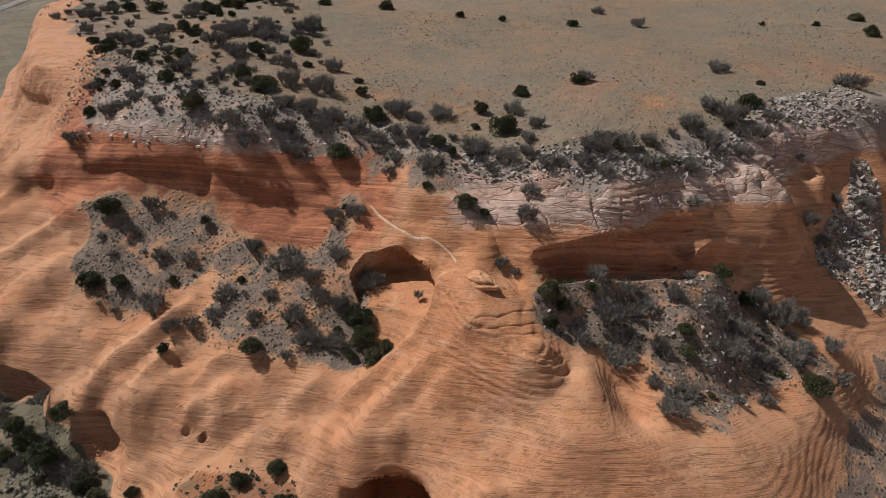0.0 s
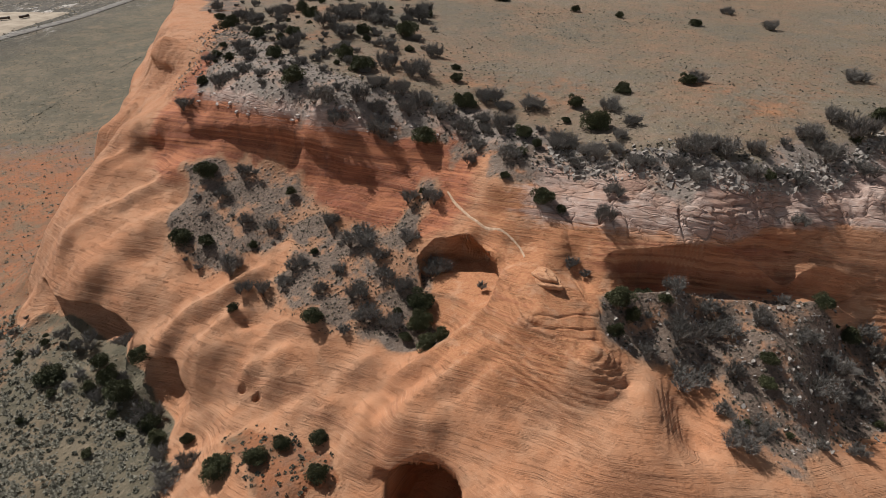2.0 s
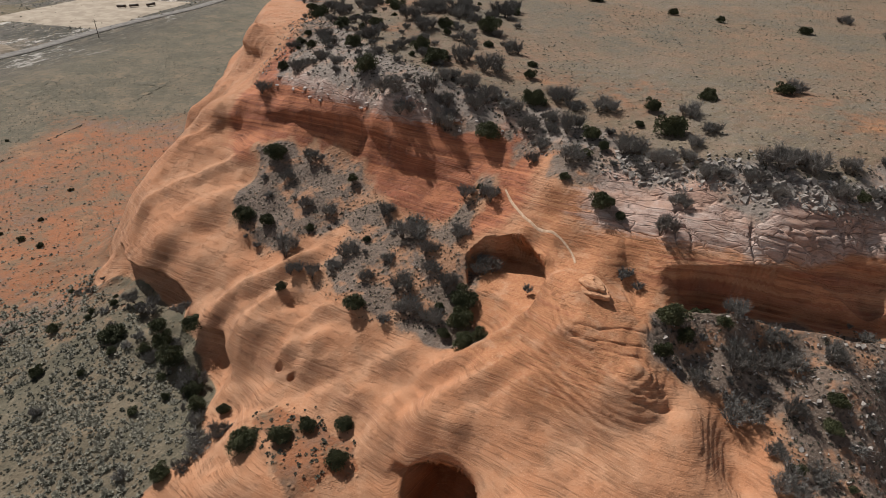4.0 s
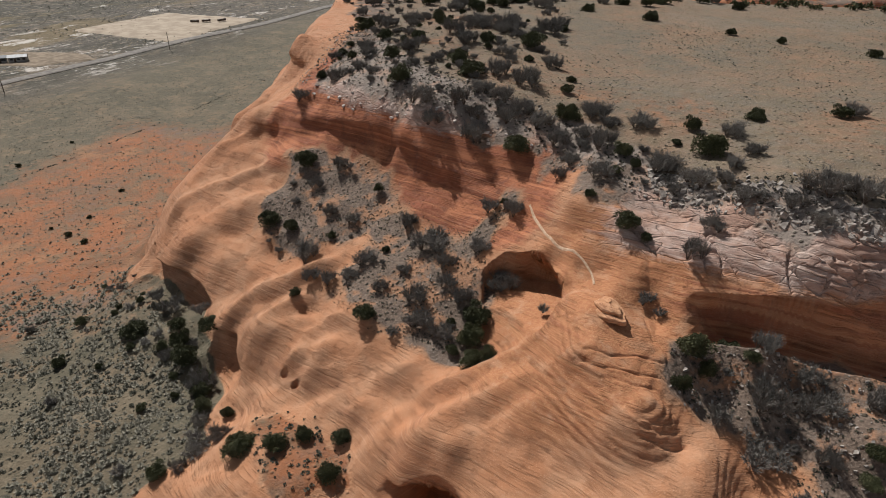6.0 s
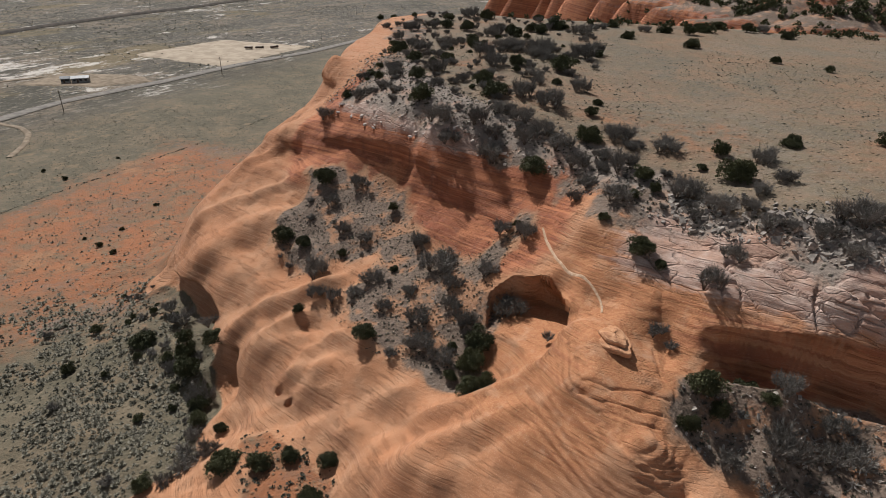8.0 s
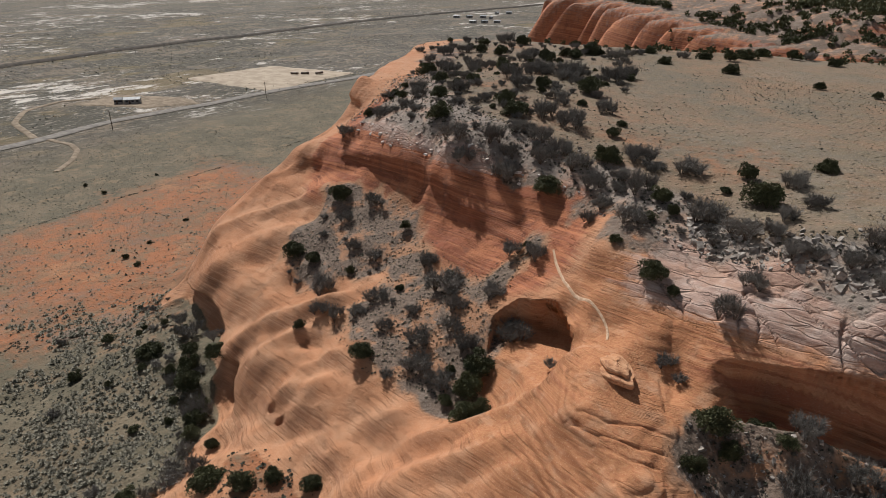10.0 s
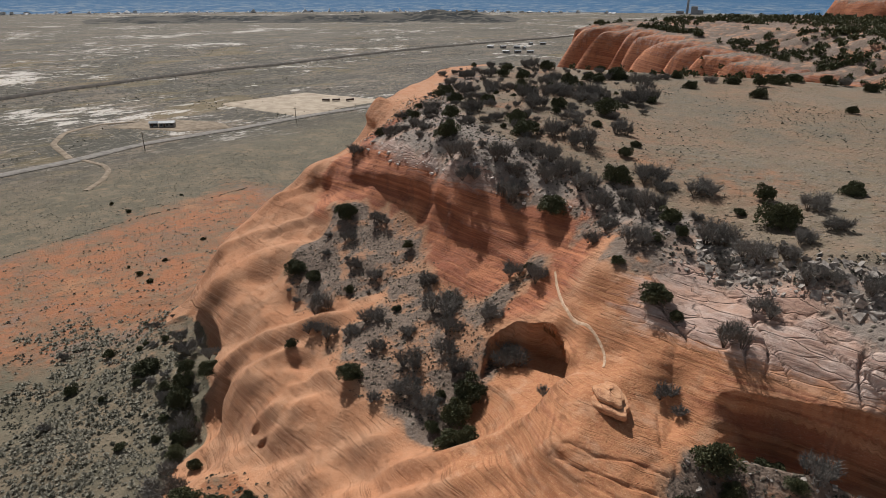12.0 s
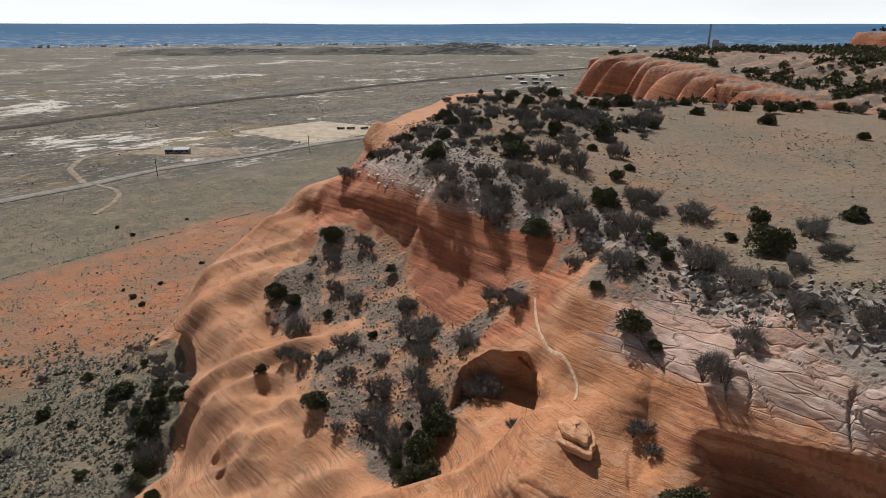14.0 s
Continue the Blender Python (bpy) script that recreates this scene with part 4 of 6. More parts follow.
def limb(points, faces, a, b, ra, rb, sides=5):
    """A tapered limb from a to b."""
    a, b = np.asarray(a, float), np.asarray(b, float)
    d = (b - a) / max(np.linalg.norm(b - a), 1e-6)
    u = np.cross(d, (0.31, 0.2, 0.93))
    u /= max(np.linalg.norm(u), 1e-6)
    v = np.cross(d, u)
    base = len(points)
    for k in range(sides):
        t = 2 * math.pi * k / sides
        points.append(a + ra * (u * math.cos(t) + v * math.sin(t)))
        points.append(b + rb * (u * math.cos(t) + v * math.sin(t)))
    for k in range(sides):
        m = (k + 1) % sides
        faces.append((base + 2 * k, base + 2 * m, base + 2 * m + 1, base + 2 * k + 1))


def tufts(points, faces, centre, radii, count, size):
    """Leaf sprays strewn through the outer shell of a lobe, each a bent pair of triangles."""
    for _ in range(count):
        d = rng.normal(size=3)
        d /= np.linalg.norm(d)
        if d[2] < -0.55:
            d[2] *= -0.5
        p = np.asarray(centre) + d * np.asarray(radii) * (0.5 + 0.55 * rng.random() ** 0.6)
        out = d * 0.6 + rng.normal(size=3) * 0.55 + np.array((0, 0, 0.25))
        out /= np.linalg.norm(out)
        side = np.cross(out, rng.normal(size=3))
        side /= max(np.linalg.norm(side), 1e-6)
        s = size * (0.55 + 0.9 * rng.random())
        base = len(points)
        points.extend([p - side * s * 0.45, p + side * s * 0.45, p + out * s + side * s * 0.25 * rng.normal(), p + out * s * 0.35 + np.cross(out, side) * s * 0.45])
        faces.extend([(base, base + 1, base + 2), (base, base + 3, base + 1), (base + 1, base + 3, base + 2)])


def juniper_parts():
    """Trunk with limbs, and a dense crown of lobes down to the ground, one metre wide in all."""
    wood_p, wood_f, leaf_p, leaf_f = [], [], [], []
    tall = 0.56 + 0.22 * rng.random()
    limb(wood_p, wood_f, (0, 0, -0.08), (0.02, 0.01, 0.25 * tall), 0.045, 0.03, 6)
    lobes = 7 + int(rng.integers(0, 4))
    for k in range(lobes):
        t = 2 * math.pi * (k + 0.6 * rng.random()) / lobes
        r = 0.16 + 0.20 * rng.random()
        c = np.array((r * math.cos(t), r * math.sin(t), tall * (0.22 + 0.36 * rng.random())))
        limb(wood_p, wood_f, (0.02, 0.01, 0.1 * tall), c * 0.9, 0.022, 0.006, 4)
        w = 0.14 + 0.10 * rng.random()
        tufts(leaf_p, leaf_f, c, (w, w, w * 0.95), 230, 0.046)
    for k in range(3):
        c = (0.12 * rng.normal(), 0.12 * rng.normal(), tall * (0.62 + 0.2 * rng.random()))
        w = 0.13 + 0.07 * rng.random()
        tufts(leaf_p, leaf_f, c, (w, w, w), 230, 0.046)
    tufts(leaf_p, leaf_f, (0, 0, tall * 0.38), (0.34, 0.34, tall * 0.36), 650, 0.055)
    return mesh_from("trunk", wood_p, wood_f, BARK), mesh_from("crown", leaf_p, leaf_f, NEEDLES)


def twig_fan(count=52):
    """Stems that fan out, and a dense dome of fine twigs, one metre wide."""
    stem_p, stem_f, twig_p, twig_f = [], [], [], []
    tall = 0.66 + 0.20 * rng.random()
    for k in range(11):
        t = 2 * math.pi * (k + 0.7 * rng.random()) / 11
        lean = 0.10 + 0.34 * rng.random()
        a = np.array((0.03 * math.cos(t), 0.03 * math.sin(t), -0.05))
        b = np.array((lean * 0.6 * math.cos(t), lean * 0.6 * math.sin(t), tall * (0.46 - 0.5 * lean)))
        limb(stem_p, stem_f, a, b, 0.015, 0.009, 4)
        for _ in range(3):
            c = b + np.array((0.10 * rng.normal() + 0.10 * math.cos(t), 0.10 * rng.normal() + 0.10 * math.sin(t), tall * (0.12 + 0.26 * rng.random())))
            limb(stem_p, stem_f, b, c, 0.009, 0.004, 3)
            for _ in range(count):
                o = a + (b - a) * 0.6 + (c - a - (b - a) * 0.6) * (0.15 + 0.85 * rng.random())
                d = rng.normal(size=3) * 0.062 + np.array((0.05 * math.cos(t), 0.05 * math.sin(t), 0.06))
                side = np.cross(d, rng.normal(size=3))
                side *= 0.0058 / max(np.linalg.norm(side), 1e-6)
                base = len(twig_p)
                bend = o + d * 0.6 + rng.normal(size=3) * 0.02
                twig_p.extend([o - side, o + side, bend + side, bend - side, o + d * 1.25])
                twig_f.extend([(base, base + 1, base + 2, base + 3), (base + 3, base + 2, base + 4)])
    return stem_p, stem_f, twig_p, twig_f


def shrub_parts(clump=False):
    """A leafless shrub; a clump has three stools grown together."""
    sets = [[], [], [], []]
    turn = 6.28 * rng.random()
    for k in range(3 if clump else 1):
        fan = twig_fan(32 if clump else 56)
        scale = 0.60 + 0.14 * rng.random() if clump else 1.0
        shift = np.array((0.25 * math.cos(turn + 2.1 * k), 0.25 * math.sin(turn + 2.1 * k), 0)) if clump else np.zeros(3)
        for j in (0, 2):
            base = len(sets[j])
            sets[j].extend(np.asarray(q) * (scale, scale, 0.92 if clump else 1.0) + shift for q in fan[j])
            sets[j + 1].extend(tuple(v + base for v in f) for f in fan[j + 1])
    return mesh_from("trunk", sets[0], sets[1], BARK), mesh_from("crown", sets[2], sets[3], TWIGS)


def snag_parts():
    p, q = [], []
    limb(p, q, (0, 0, -0.1), (0.1, 0.02, 0.35), 0.05, 0.03, 5)
    for k in range(9):
        t, z = 2.4 * k, 0.12 + 0.03 * k
        mid = np.array((0.25 * math.cos(t), 0.25 * math.sin(t), z + 0.12 * rng.random()))
        limb(p, q, (0.05, 0.01, z), mid, 0.022, 0.013, 4)
        for _ in range(2):
            limb(p, q, mid, mid + np.array((0.2 * math.cos(t + rng.normal() * 0.5), 0.2 * math.sin(t + rng.normal() * 0.5), 0.12 * rng.random())), 0.012, 0.004, 3)
    return mesh_from("trunk", p, q, DEAD)


PARENTS = {}


def first_of(kind, variant):
    """The first plant of a kind and variant, which the rest are copied from."""
    key = (kind, variant)
    if key not in PARENTS:
        name, label, group = {
            "juniper": ("juniper_tree", "dark green bushy juniper tree with a short trunk", "junipers on the mesa and benches"),
            "shrub": ("bare_shrub", "leafless grey-brown shrub with fine tangled twigs", "bare shrubs on the rocks"),
            "clump": ("shrub_clump", "wide clump of leafless grey-brown shrubs grown together", "shrub clumps on the rocks"),
            "snag": ("dead_snag", "bleached dead tree lying with bare branches", "dead snags on the benches")}[kind]
        empty = new(name)
        empty.empty_display_size = 0.2
        tagged(empty, label, "shrub" if kind in ("shrub", "clump") else "tree", group)
        if kind == "snag":
            part("trunk", snag_parts(), empty)
        else:
            wood, crown = {"juniper": juniper_parts, "shrub": shrub_parts, "clump": lambda: shrub_parts(True)}[kind]()
            part("trunk", wood, empty)
            part("crown", crown, empty)
        PARENTS[key] = (empty, [])
    return PARENTS[key]


def plant(kind, x, y, size, variants):
    """Set a plant of that width on the ground."""
    empty, used = first_of(kind, int(rng.integers(0, variants)))
    m = pose(x, y, ground_at(x, y) - 0.05 * size, 0, 0, 360 * rng.random())
    grown = Matrix.Diagonal((size * (0.85 + 0.35 * rng.random()), size * (0.85 + 0.35 * rng.random()), size * (0.8 + 0.35 * rng.random()), 1))
    if used:
        ob = empty.copy()
        scene.collection.objects.link(ob)
        for child in empty.children:
            c = child.copy()
            scene.collection.objects.link(c)
            c.parent = ob
    else:
        ob = empty
    used.append(ob)
    ob.matrix_basis = m @ grown


def plant_juniper(*spots):
    for x, y, size in spots:
        plant("juniper", x, y, size * 1.05, 6)


def plant_shrub(*spots):
    for x, y, size in spots:
        plant("shrub" if size < 2.4 else "clump", x, y, size * 1.06, 6)


plant_juniper((-45.9, 44.6, 3.1), (-75.8, 65.6, 4.8), (-65.3, 66.8, 4.0), (-59.9, 63.4, 4.4), (-59.2, 69.1, 4.1), (-44.3, 57.2, 2.1), (-34.9, 50.6, 4.6), (-29.9, 52.3, 3.3), (-29.3, 74.0, 3.6), (-27.2, 55.2, 2.5), (-22.6, 57.4, 2.8), (-20.7, 51.7, 3.2), (-10.2, 72.1, 3.0), (-8.1, 73.0, 2.8), (16.8, 73.7, 2.5), (37.6, 71.6, 2.5), (37.8, 74.1, 2.5), (59.3, 71.3, 4.8), (-143.0, 92.5, 1.2), (-134.3, 91.6, 1.8), (-126.5, 90.6, 1.8), (-99.4, 76.6, 1.2), (-62.0, 90.3, 5.0), (-56.7, 90.2, 3.5), (-43.8, 75.0, 2.0), (-13.1, 79.7, 4.6), (-12.3, 75.9, 4.5), (-2.4, 96.7, 1.8))
plant_juniper((4.5, 92.9, 3.8), (7.5, 91.9, 1.9), (17.1, 78.5, 4.3), (19.4, 77.3, 2.6), (21.2, 82.5, 3.6), (23.8, 80.0, 2.2), (48.1, 87.0, 3.7), (52.8, 86.2, 3.4), (-216.5, 119.8, 1.6), (-201.3, 119.3, 1.8), (-148.2, 118.4, 1.7), (-139.7, 101.4, 1.6), (-73.1, 124.5, 2.8), (-63.2, 104.5, 4.3), (-48.4, 118.2, 5.0), (-44.3, 102.2, 2.4), (-19.2, 108.6, 4.3), (-13.1, 118.2, 4.3), (-0.5, 108.7, 3.0), (2.1, 106.4, 2.2), (6.7, 115.1, 1.8), (8.1, 121.5, 3.4), (12.1, 113.2, 5.4), (40.0, 102.2, 2.6), (-207.1, 143.1, 1.5), (-71.4, 134.4, 2.5), (-70.9, 148.8, 3.8), (-58.9, 132.2, 4.3), (-37.5, 128.5, 4.8), (-31.6, 147.1, 2.4))
plant_juniper((-18.3, 137.0, 2.1), (17.4, 132.6, 3.9), (31.2, 140.6, 3.4), (64.4, 126.1, 4.7), (73.1, 140.6, 2.1), (-86.1, 161.5, 3.8), (-71.4, 157.5, 2.5), (-66.2, 171.6, 4.2), (-45.7, 155.6, 4.5), (-35.1, 158.4, 5.4), (-72.0, 180.1, 4.0), (40.1, 197.3, 3.8), (128.3, 191.5, 4.4), (-103.2, 216.5, 5.1), (-93.8, 214.6, 4.9), (-78.2, 218.5, 4.5), (-74.5, 213.3, 5.5), (-73.3, 224.2, 4.8), (-68.9, 222.2, 5.6), (-18.8, 221.0, 4.5), (5.9, 209.4, 2.9), (19.0, 203.5, 2.3), (100.2, 202.0, 1.8), (118.1, 203.9, 2.9), (135.4, 212.4, 4.8), (-102.0, 244.5, 5.7), (-68.7, 234.6, 7.0), (-52.8, 249.1, 5.1), (-40.5, 227.7, 4.9), (-33.5, 247.3, 4.8))
plant_juniper((-25.4, 247.9, 5.0), (-22.8, 257.8, 7.0), (-19.8, 268.7, 5.0), (-10.3, 268.5, 4.1), (3.6, 259.7, 4.8), (-372.3, 528.7, 7.0), (-363.3, 538.3, 7.0))
plant_shrub((-43.4, 46.6, 3.1), (-79.4, 74.5, 3.4), (-74.0, 73.1, 4.3), (-65.0, 72.5, 3.1), (-54.1, 61.1, 5.1), (-43.4, 50.8, 4.9), (-41.3, 52.8, 3.3), (21.7, 72.7, 3.4), (27.1, 70.9, 5.0), (31.5, 66.5, 3.2), (32.7, 61.8, 5.1), (33.5, 72.5, 3.4), (36.6, 65.9, 3.2), (40.5, 70.0, 2.1), (46.4, 74.6, 5.2), (50.2, 68.2, 3.0), (65.7, 74.2, 3.1), (-56.4, 85.6, 2.0), (-50.9, 95.0, 3.1), (-49.4, 85.4, 4.9), (-45.5, 94.8, 2.6), (-44.3, 79.8, 3.8), (-40.8, 80.1, 3.3), (-37.6, 81.9, 2.8), (-36.5, 85.4, 3.9), (-33.9, 95.7, 3.6), (-30.5, 80.5, 2.8), (-28.5, 85.0, 2.9), (-26.7, 91.2, 6.0), (-23.9, 80.4, 3.7))
plant_shrub((-22.0, 87.2, 3.6), (-21.1, 76.6, 4.1), (-20.2, 84.0, 3.3), (-19.5, 98.7, 3.6), (-17.6, 90.7, 3.9), (-16.8, 75.9, 4.0), (-16.6, 81.9, 3.7), (-15.0, 98.2, 3.6), (-12.0, 87.4, 4.8), (-3.5, 81.9, 1.8), (9.8, 84.2, 2.6), (12.1, 82.7, 1.8), (14.2, 90.0, 3.8), (15.5, 95.6, 3.1), (25.1, 81.6, 3.6), (26.6, 76.3, 5.2), (28.2, 97.7, 3.5), (30.8, 81.8, 3.6), (32.3, 78.9, 5.3), (37.8, 80.5, 3.6), (44.2, 80.2, 3.6), (44.6, 96.7, 3.0), (49.4, 79.4, 4.5), (52.3, 76.6, 3.6), (56.3, 88.2, 3.9), (57.9, 77.1, 4.5), (58.8, 84.7, 5.7), (61.3, 79.0, 2.7), (62.8, 85.2, 4.3), (65.9, 79.4, 3.7))
plant_shrub((-74.3, 118.0, 4.6), (-67.9, 122.5, 4.1), (-58.3, 100.7, 3.2), (-56.0, 106.0, 3.3), (-40.1, 111.8, 5.3), (-35.9, 108.5, 4.2), (-33.5, 114.5, 4.4), (-31.8, 120.7, 4.1), (-29.4, 113.7, 4.2), (-27.9, 109.9, 5.4), (-26.6, 119.6, 4.5), (-23.4, 114.2, 4.4), (-21.2, 117.3, 4.5), (-16.8, 114.7, 5.0), (-12.1, 111.0, 4.3), (-9.2, 103.4, 2.7), (-8.9, 121.2, 5.1), (-8.8, 113.3, 3.3), (-8.4, 106.4, 3.1), (-5.3, 118.3, 3.6), (-4.5, 110.6, 4.8), (-2.3, 102.1, 4.6), (-0.1, 119.9, 4.8), (6.1, 107.7, 5.2), (11.8, 104.0, 4.8), (14.7, 121.5, 3.9), (16.0, 108.2, 3.1), (18.4, 114.5, 3.3), (18.5, 100.1, 3.0), (20.9, 100.4, 2.5))
plant_shrub((24.8, 100.0, 3.5), (27.7, 103.6, 5.6), (30.4, 106.3, 3.7), (33.0, 105.1, 4.6), (37.1, 101.6, 4.0), (38.5, 107.8, 3.3), (44.8, 103.1, 4.1), (48.4, 114.3, 4.9), (50.6, 110.4, 5.4), (54.5, 122.5, 4.6), (56.8, 109.1, 4.3), (57.5, 118.0, 6.7), (62.2, 115.5, 4.4), (67.1, 120.7, 3.4), (71.8, 105.3, 4.3), (72.6, 116.0, 2.5), (74.4, 103.8, 4.3), (79.1, 110.5, 3.3), (86.3, 111.9, 4.6), (-70.5, 139.0, 4.0), (-66.2, 133.9, 4.2), (-63.6, 126.0, 3.5), (-57.9, 139.1, 5.1), (-32.4, 131.8, 5.5), (-25.3, 145.5, 5.3), (-25.1, 128.9, 6.0), (33.3, 142.5, 3.7), (92.9, 139.7, 6.5), (-84.4, 168.9, 4.8), (-79.4, 164.8, 5.9))
plant_shrub((-77.5, 174.1, 4.8), (-72.6, 166.4, 4.4), (-56.3, 159.6, 5.7), (-55.7, 174.2, 6.1), (-49.1, 151.1, 5.8), (-47.2, 173.3, 6.9), (-45.8, 168.7, 5.6), (67.7, 152.2, 5.0), (-37.6, 188.9, 5.9), (-37.4, 179.6, 7.0), (60.1, 197.5, 4.8), (-108.6, 203.2, 5.0), (-107.3, 212.9, 6.1), (-80.3, 212.3, 6.5), (-79.9, 207.1, 5.4), (51.9, 216.9, 4.5), (-110.4, 245.5, 6.7), (-56.3, 226.9, 7.0), (-54.5, 242.8, 4.2), (-40.0, 245.2, 4.8), (-5.2, 270.8, 4.8))
plant_juniper((-43.0, 134.1, 4.0), (-16.9, 129.1, 3.0))
plant_juniper((-55.3, 62.3, 3.4), (-52.5, 59.6, 3.0), (-62.4, 64.8, 3.4), (-67.8, 69.2, 3.0), (-49.5, 57.0, 2.8))
plant_snag = [(33, 76, 2.6), (29, 79, 2.2), (41, 70, 2.4), (52, 76, 2.2), (-23, 84, 2.4), (-20, 77.5, 2.2), (17, 110, 2.0), (-2, 106, 1.6), (26, 113, 1.6)]
for spot in plant_snag:
    plant("snag", *spot, 2)


def thicken(ring, count, low, high, share, seed, apart):
    """More shrubs and junipers among those set one by one."""
    r = np.random.default_rng(seed)
    xs, ys = [q[0] for q in ring], [q[1] for q in ring]
    taken = [tuple(o.matrix_basis.translation[:2]) for _, used in PARENTS.values() for o in used]
    made = 0
    while made < count:
        x, y = r.uniform(min(xs), max(xs)), r.uniform(min(ys), max(ys))
        if inside_distance(np.array([x]), np.array([y]), ring)[0] < 0 or any((x - a) ** 2 + (y - b) ** 2 < apart ** 2 for a, b in taken):
            continue
        taken.append((x, y))
        (plant_juniper if r.random() < share else plant_shrub)((x, y, low + (high - low) * r.random() ** 1.6))
        made += 1


UPPER_SLOPE = [(-92, 165), (-80, 140), (-70, 123), (-48, 114), (-25, 112), (-8, 106), (4, 101), (20, 100), (40, 102), (56, 110), (64, 122), (52, 116), (34, 106), (16, 106), (2, 112), (-16, 119), (-36, 128), (-56, 140), (-78, 166)]
GROVE = [(-100, 178), (-84, 158), (-60, 140), (-34, 126), (-22, 130), (-26, 160), (-40, 200), (-60, 250), (-95, 262), (-128, 246), (-132, 218), (-115, 195)]
thicken(UPPER_SLOPE, 70, 0.9, 3.2, 0.15, 91, 1.5)
thicken(GROVE, 165, 1.4, 4.0, 0.26, 92, 2.6)
thicken(BENCH_WEST, 16, 0.9, 2.4, 0.2, 93, 2.2)
thicken(BENCH_EAST, 24, 0.8, 2.2, 0.25, 94, 1.7)
thicken([(-110, 66), (-86, 74), (-60, 62), (-46, 52), (-48, 38), (-80, 40)], 10, 1.2, 3.0, 0.5, 95, 4)

thicken([(-94, 81), (-86, 75.5), (-74, 72.5), (-62, 68), (-54, 61.5), (-47, 55), (-50, 52), (-62, 60), (-76, 66), (-90, 70), (-98, 77)], 20, 1.0, 2.6, 0.25, 96, 2.0)


def strewn(name, ring, count, low, high, material, label, category="scrub", blades=14, tall=0.8, seed=1, where=None, leafy=0.5, fade=1.0):
    """Small tufts scattered inside a ring, all in one mesh."""
    r = np.random.default_rng(seed)
    xs, ys = [q[0] for q in ring], [q[1] for q in ring]
    spots = np.empty((0, 2))
    while len(spots) < count:
        q = np.column_stack([r.uniform(min(xs), max(xs), count * 2), r.uniform(min(ys), max(ys), count * 2)])
        keep = smooth(inside_distance(q[:, 0], q[:, 1], ring) + fade * 0.4 * rough(q[:, 0], q[:, 1], 2 + fade, 66), 0, fade) > r.random(len(q))
        if where is not None:
            keep &= where(q[:, 0], q[:, 1]) > r.random(len(q))
        spots = np.vstack([spots, q[keep]])
    spots = spots[:count]
    z = surface(spots[:, 0], spots[:, 1])
    size = low + (high - low) * r.random(count) ** 2.2
    n = count * blades
    turn = r.uniform(0, 2 * math.pi, n)
    lift = r.uniform(0.05, 1.0, n)
    s = np.repeat(size, blades)
    base = np.repeat(np.column_stack([spots, z]), blades, axis=0)
    out = np.column_stack([np.cos(turn) * np.sqrt(1 - lift ** 2 * 0.8), np.sin(turn) * np.sqrt(1 - lift ** 2 * 0.8), lift * tall])
    side = np.column_stack([-np.sin(turn), np.cos(turn), np.zeros(n)])
    foot = base + out * (s * 0.06)[:, None]
    tip = base + out * (s * (0.42 + 0.16 * r.random(n)))[:, None]
    mid = base + out * (s * 0.30)[:, None]
    wide = (s * leafy * (0.20 + 0.14 * r.random(n)))[:, None]
    p = np.stack([foot, mid - side * wide, tip, mid + side * wide], 1).reshape(-1, 3)
    me = bpy.data.meshes.new(name)
    me.vertices.add(len(p)), me.loops.add(len(p)), me.polygons.add(n)
    me.vertices.foreach_set("co", p.ravel().astype(np.float32))
    me.loops.foreach_set("vertex_index", np.arange(len(p), dtype=np.int32))
    me.polygons.foreach_set("loop_start", np.arange(0, len(p), 4, dtype=np.int32))
    me.update()
    me.materials.append(material)
    return tagged(new(name, me), label, category, kind="stuff")


def low_ground(inner):
    return lambda x, y: inner(x, y) * smooth(inside_distance(x, y, VALLEY), 0, 1.5)


def drift(size, seed, low=-0.2, high=0.4):
    return lambda x, y: smooth(rough(x, y, size, seed) + 0.5 * rough(x, y, size / 3, seed + 1), low, high)


NEAR_VALLEY = [(-98, 92), (-86, 86), (-70, 81), (-55, 74), (-40, 64), (-36, 54), (-40, 30), (-70, 20), (-104, 24), (-128, 46), (-132, 74), (-114, 92)]
MESA_NEAR = [(-96, 150), (-70, 124), (-40, 112), (0, 103), (40, 104), (60, 116), (90, 128), (150, 140), (160, 290), (-60, 265), (-120, 230)]
RIM_SLOPE = [(-84, 128), (-60, 118), (-41, 110), (-18, 111), (-8, 104), (3, 99), (20, 98), (40, 100), (58, 110), (66, 122), (48, 112), (20, 106), (4, 110), (-14, 118), (-40, 126), (-62, 138), (-80, 160), (-92, 170)]
strewn("bench_scrub", BENCH_WEST, 2600, 0.2, 0.52, DARK_SAGE, "small dark round bushes dotted over grey gravel", blades=20, leafy=0.4, seed=2)
strewn("east_bench_scrub", BENCH_EAST, 1700, 0.2, 0.6, DARK_SAGE, "small grey-green bushes on the shaded bench", seed=3)
strewn("valley_sage", NEAR_VALLEY, 3000, 0.4, 1.5, SAGE, "dense grey-green sagebrush at the cliff foot", blades=40, leafy=0.26, seed=4, where=low_ground(drift(9, 31, -0.7, 0.3)), fade=26)
strewn("valley_dark_scrub", NEAR_VALLEY, 800, 0.35, 1.1, DARK_SAGE, "dark low bushes among the sagebrush", blades=30, leafy=0.3, seed=5, where=low_ground(drift(9, 33)), fade=22)
strewn("flat_scrub", RED_FLAT, 1500, 0.3, 1.0, SAGE, "scattered low bushes on red clay", seed=6, fade=14)
strewn("flat_dark_scrub", RED_FLAT, 420, 0.3, 1.2, DARK_SAGE, "dark bushes on red clay", seed=7, fade=14)
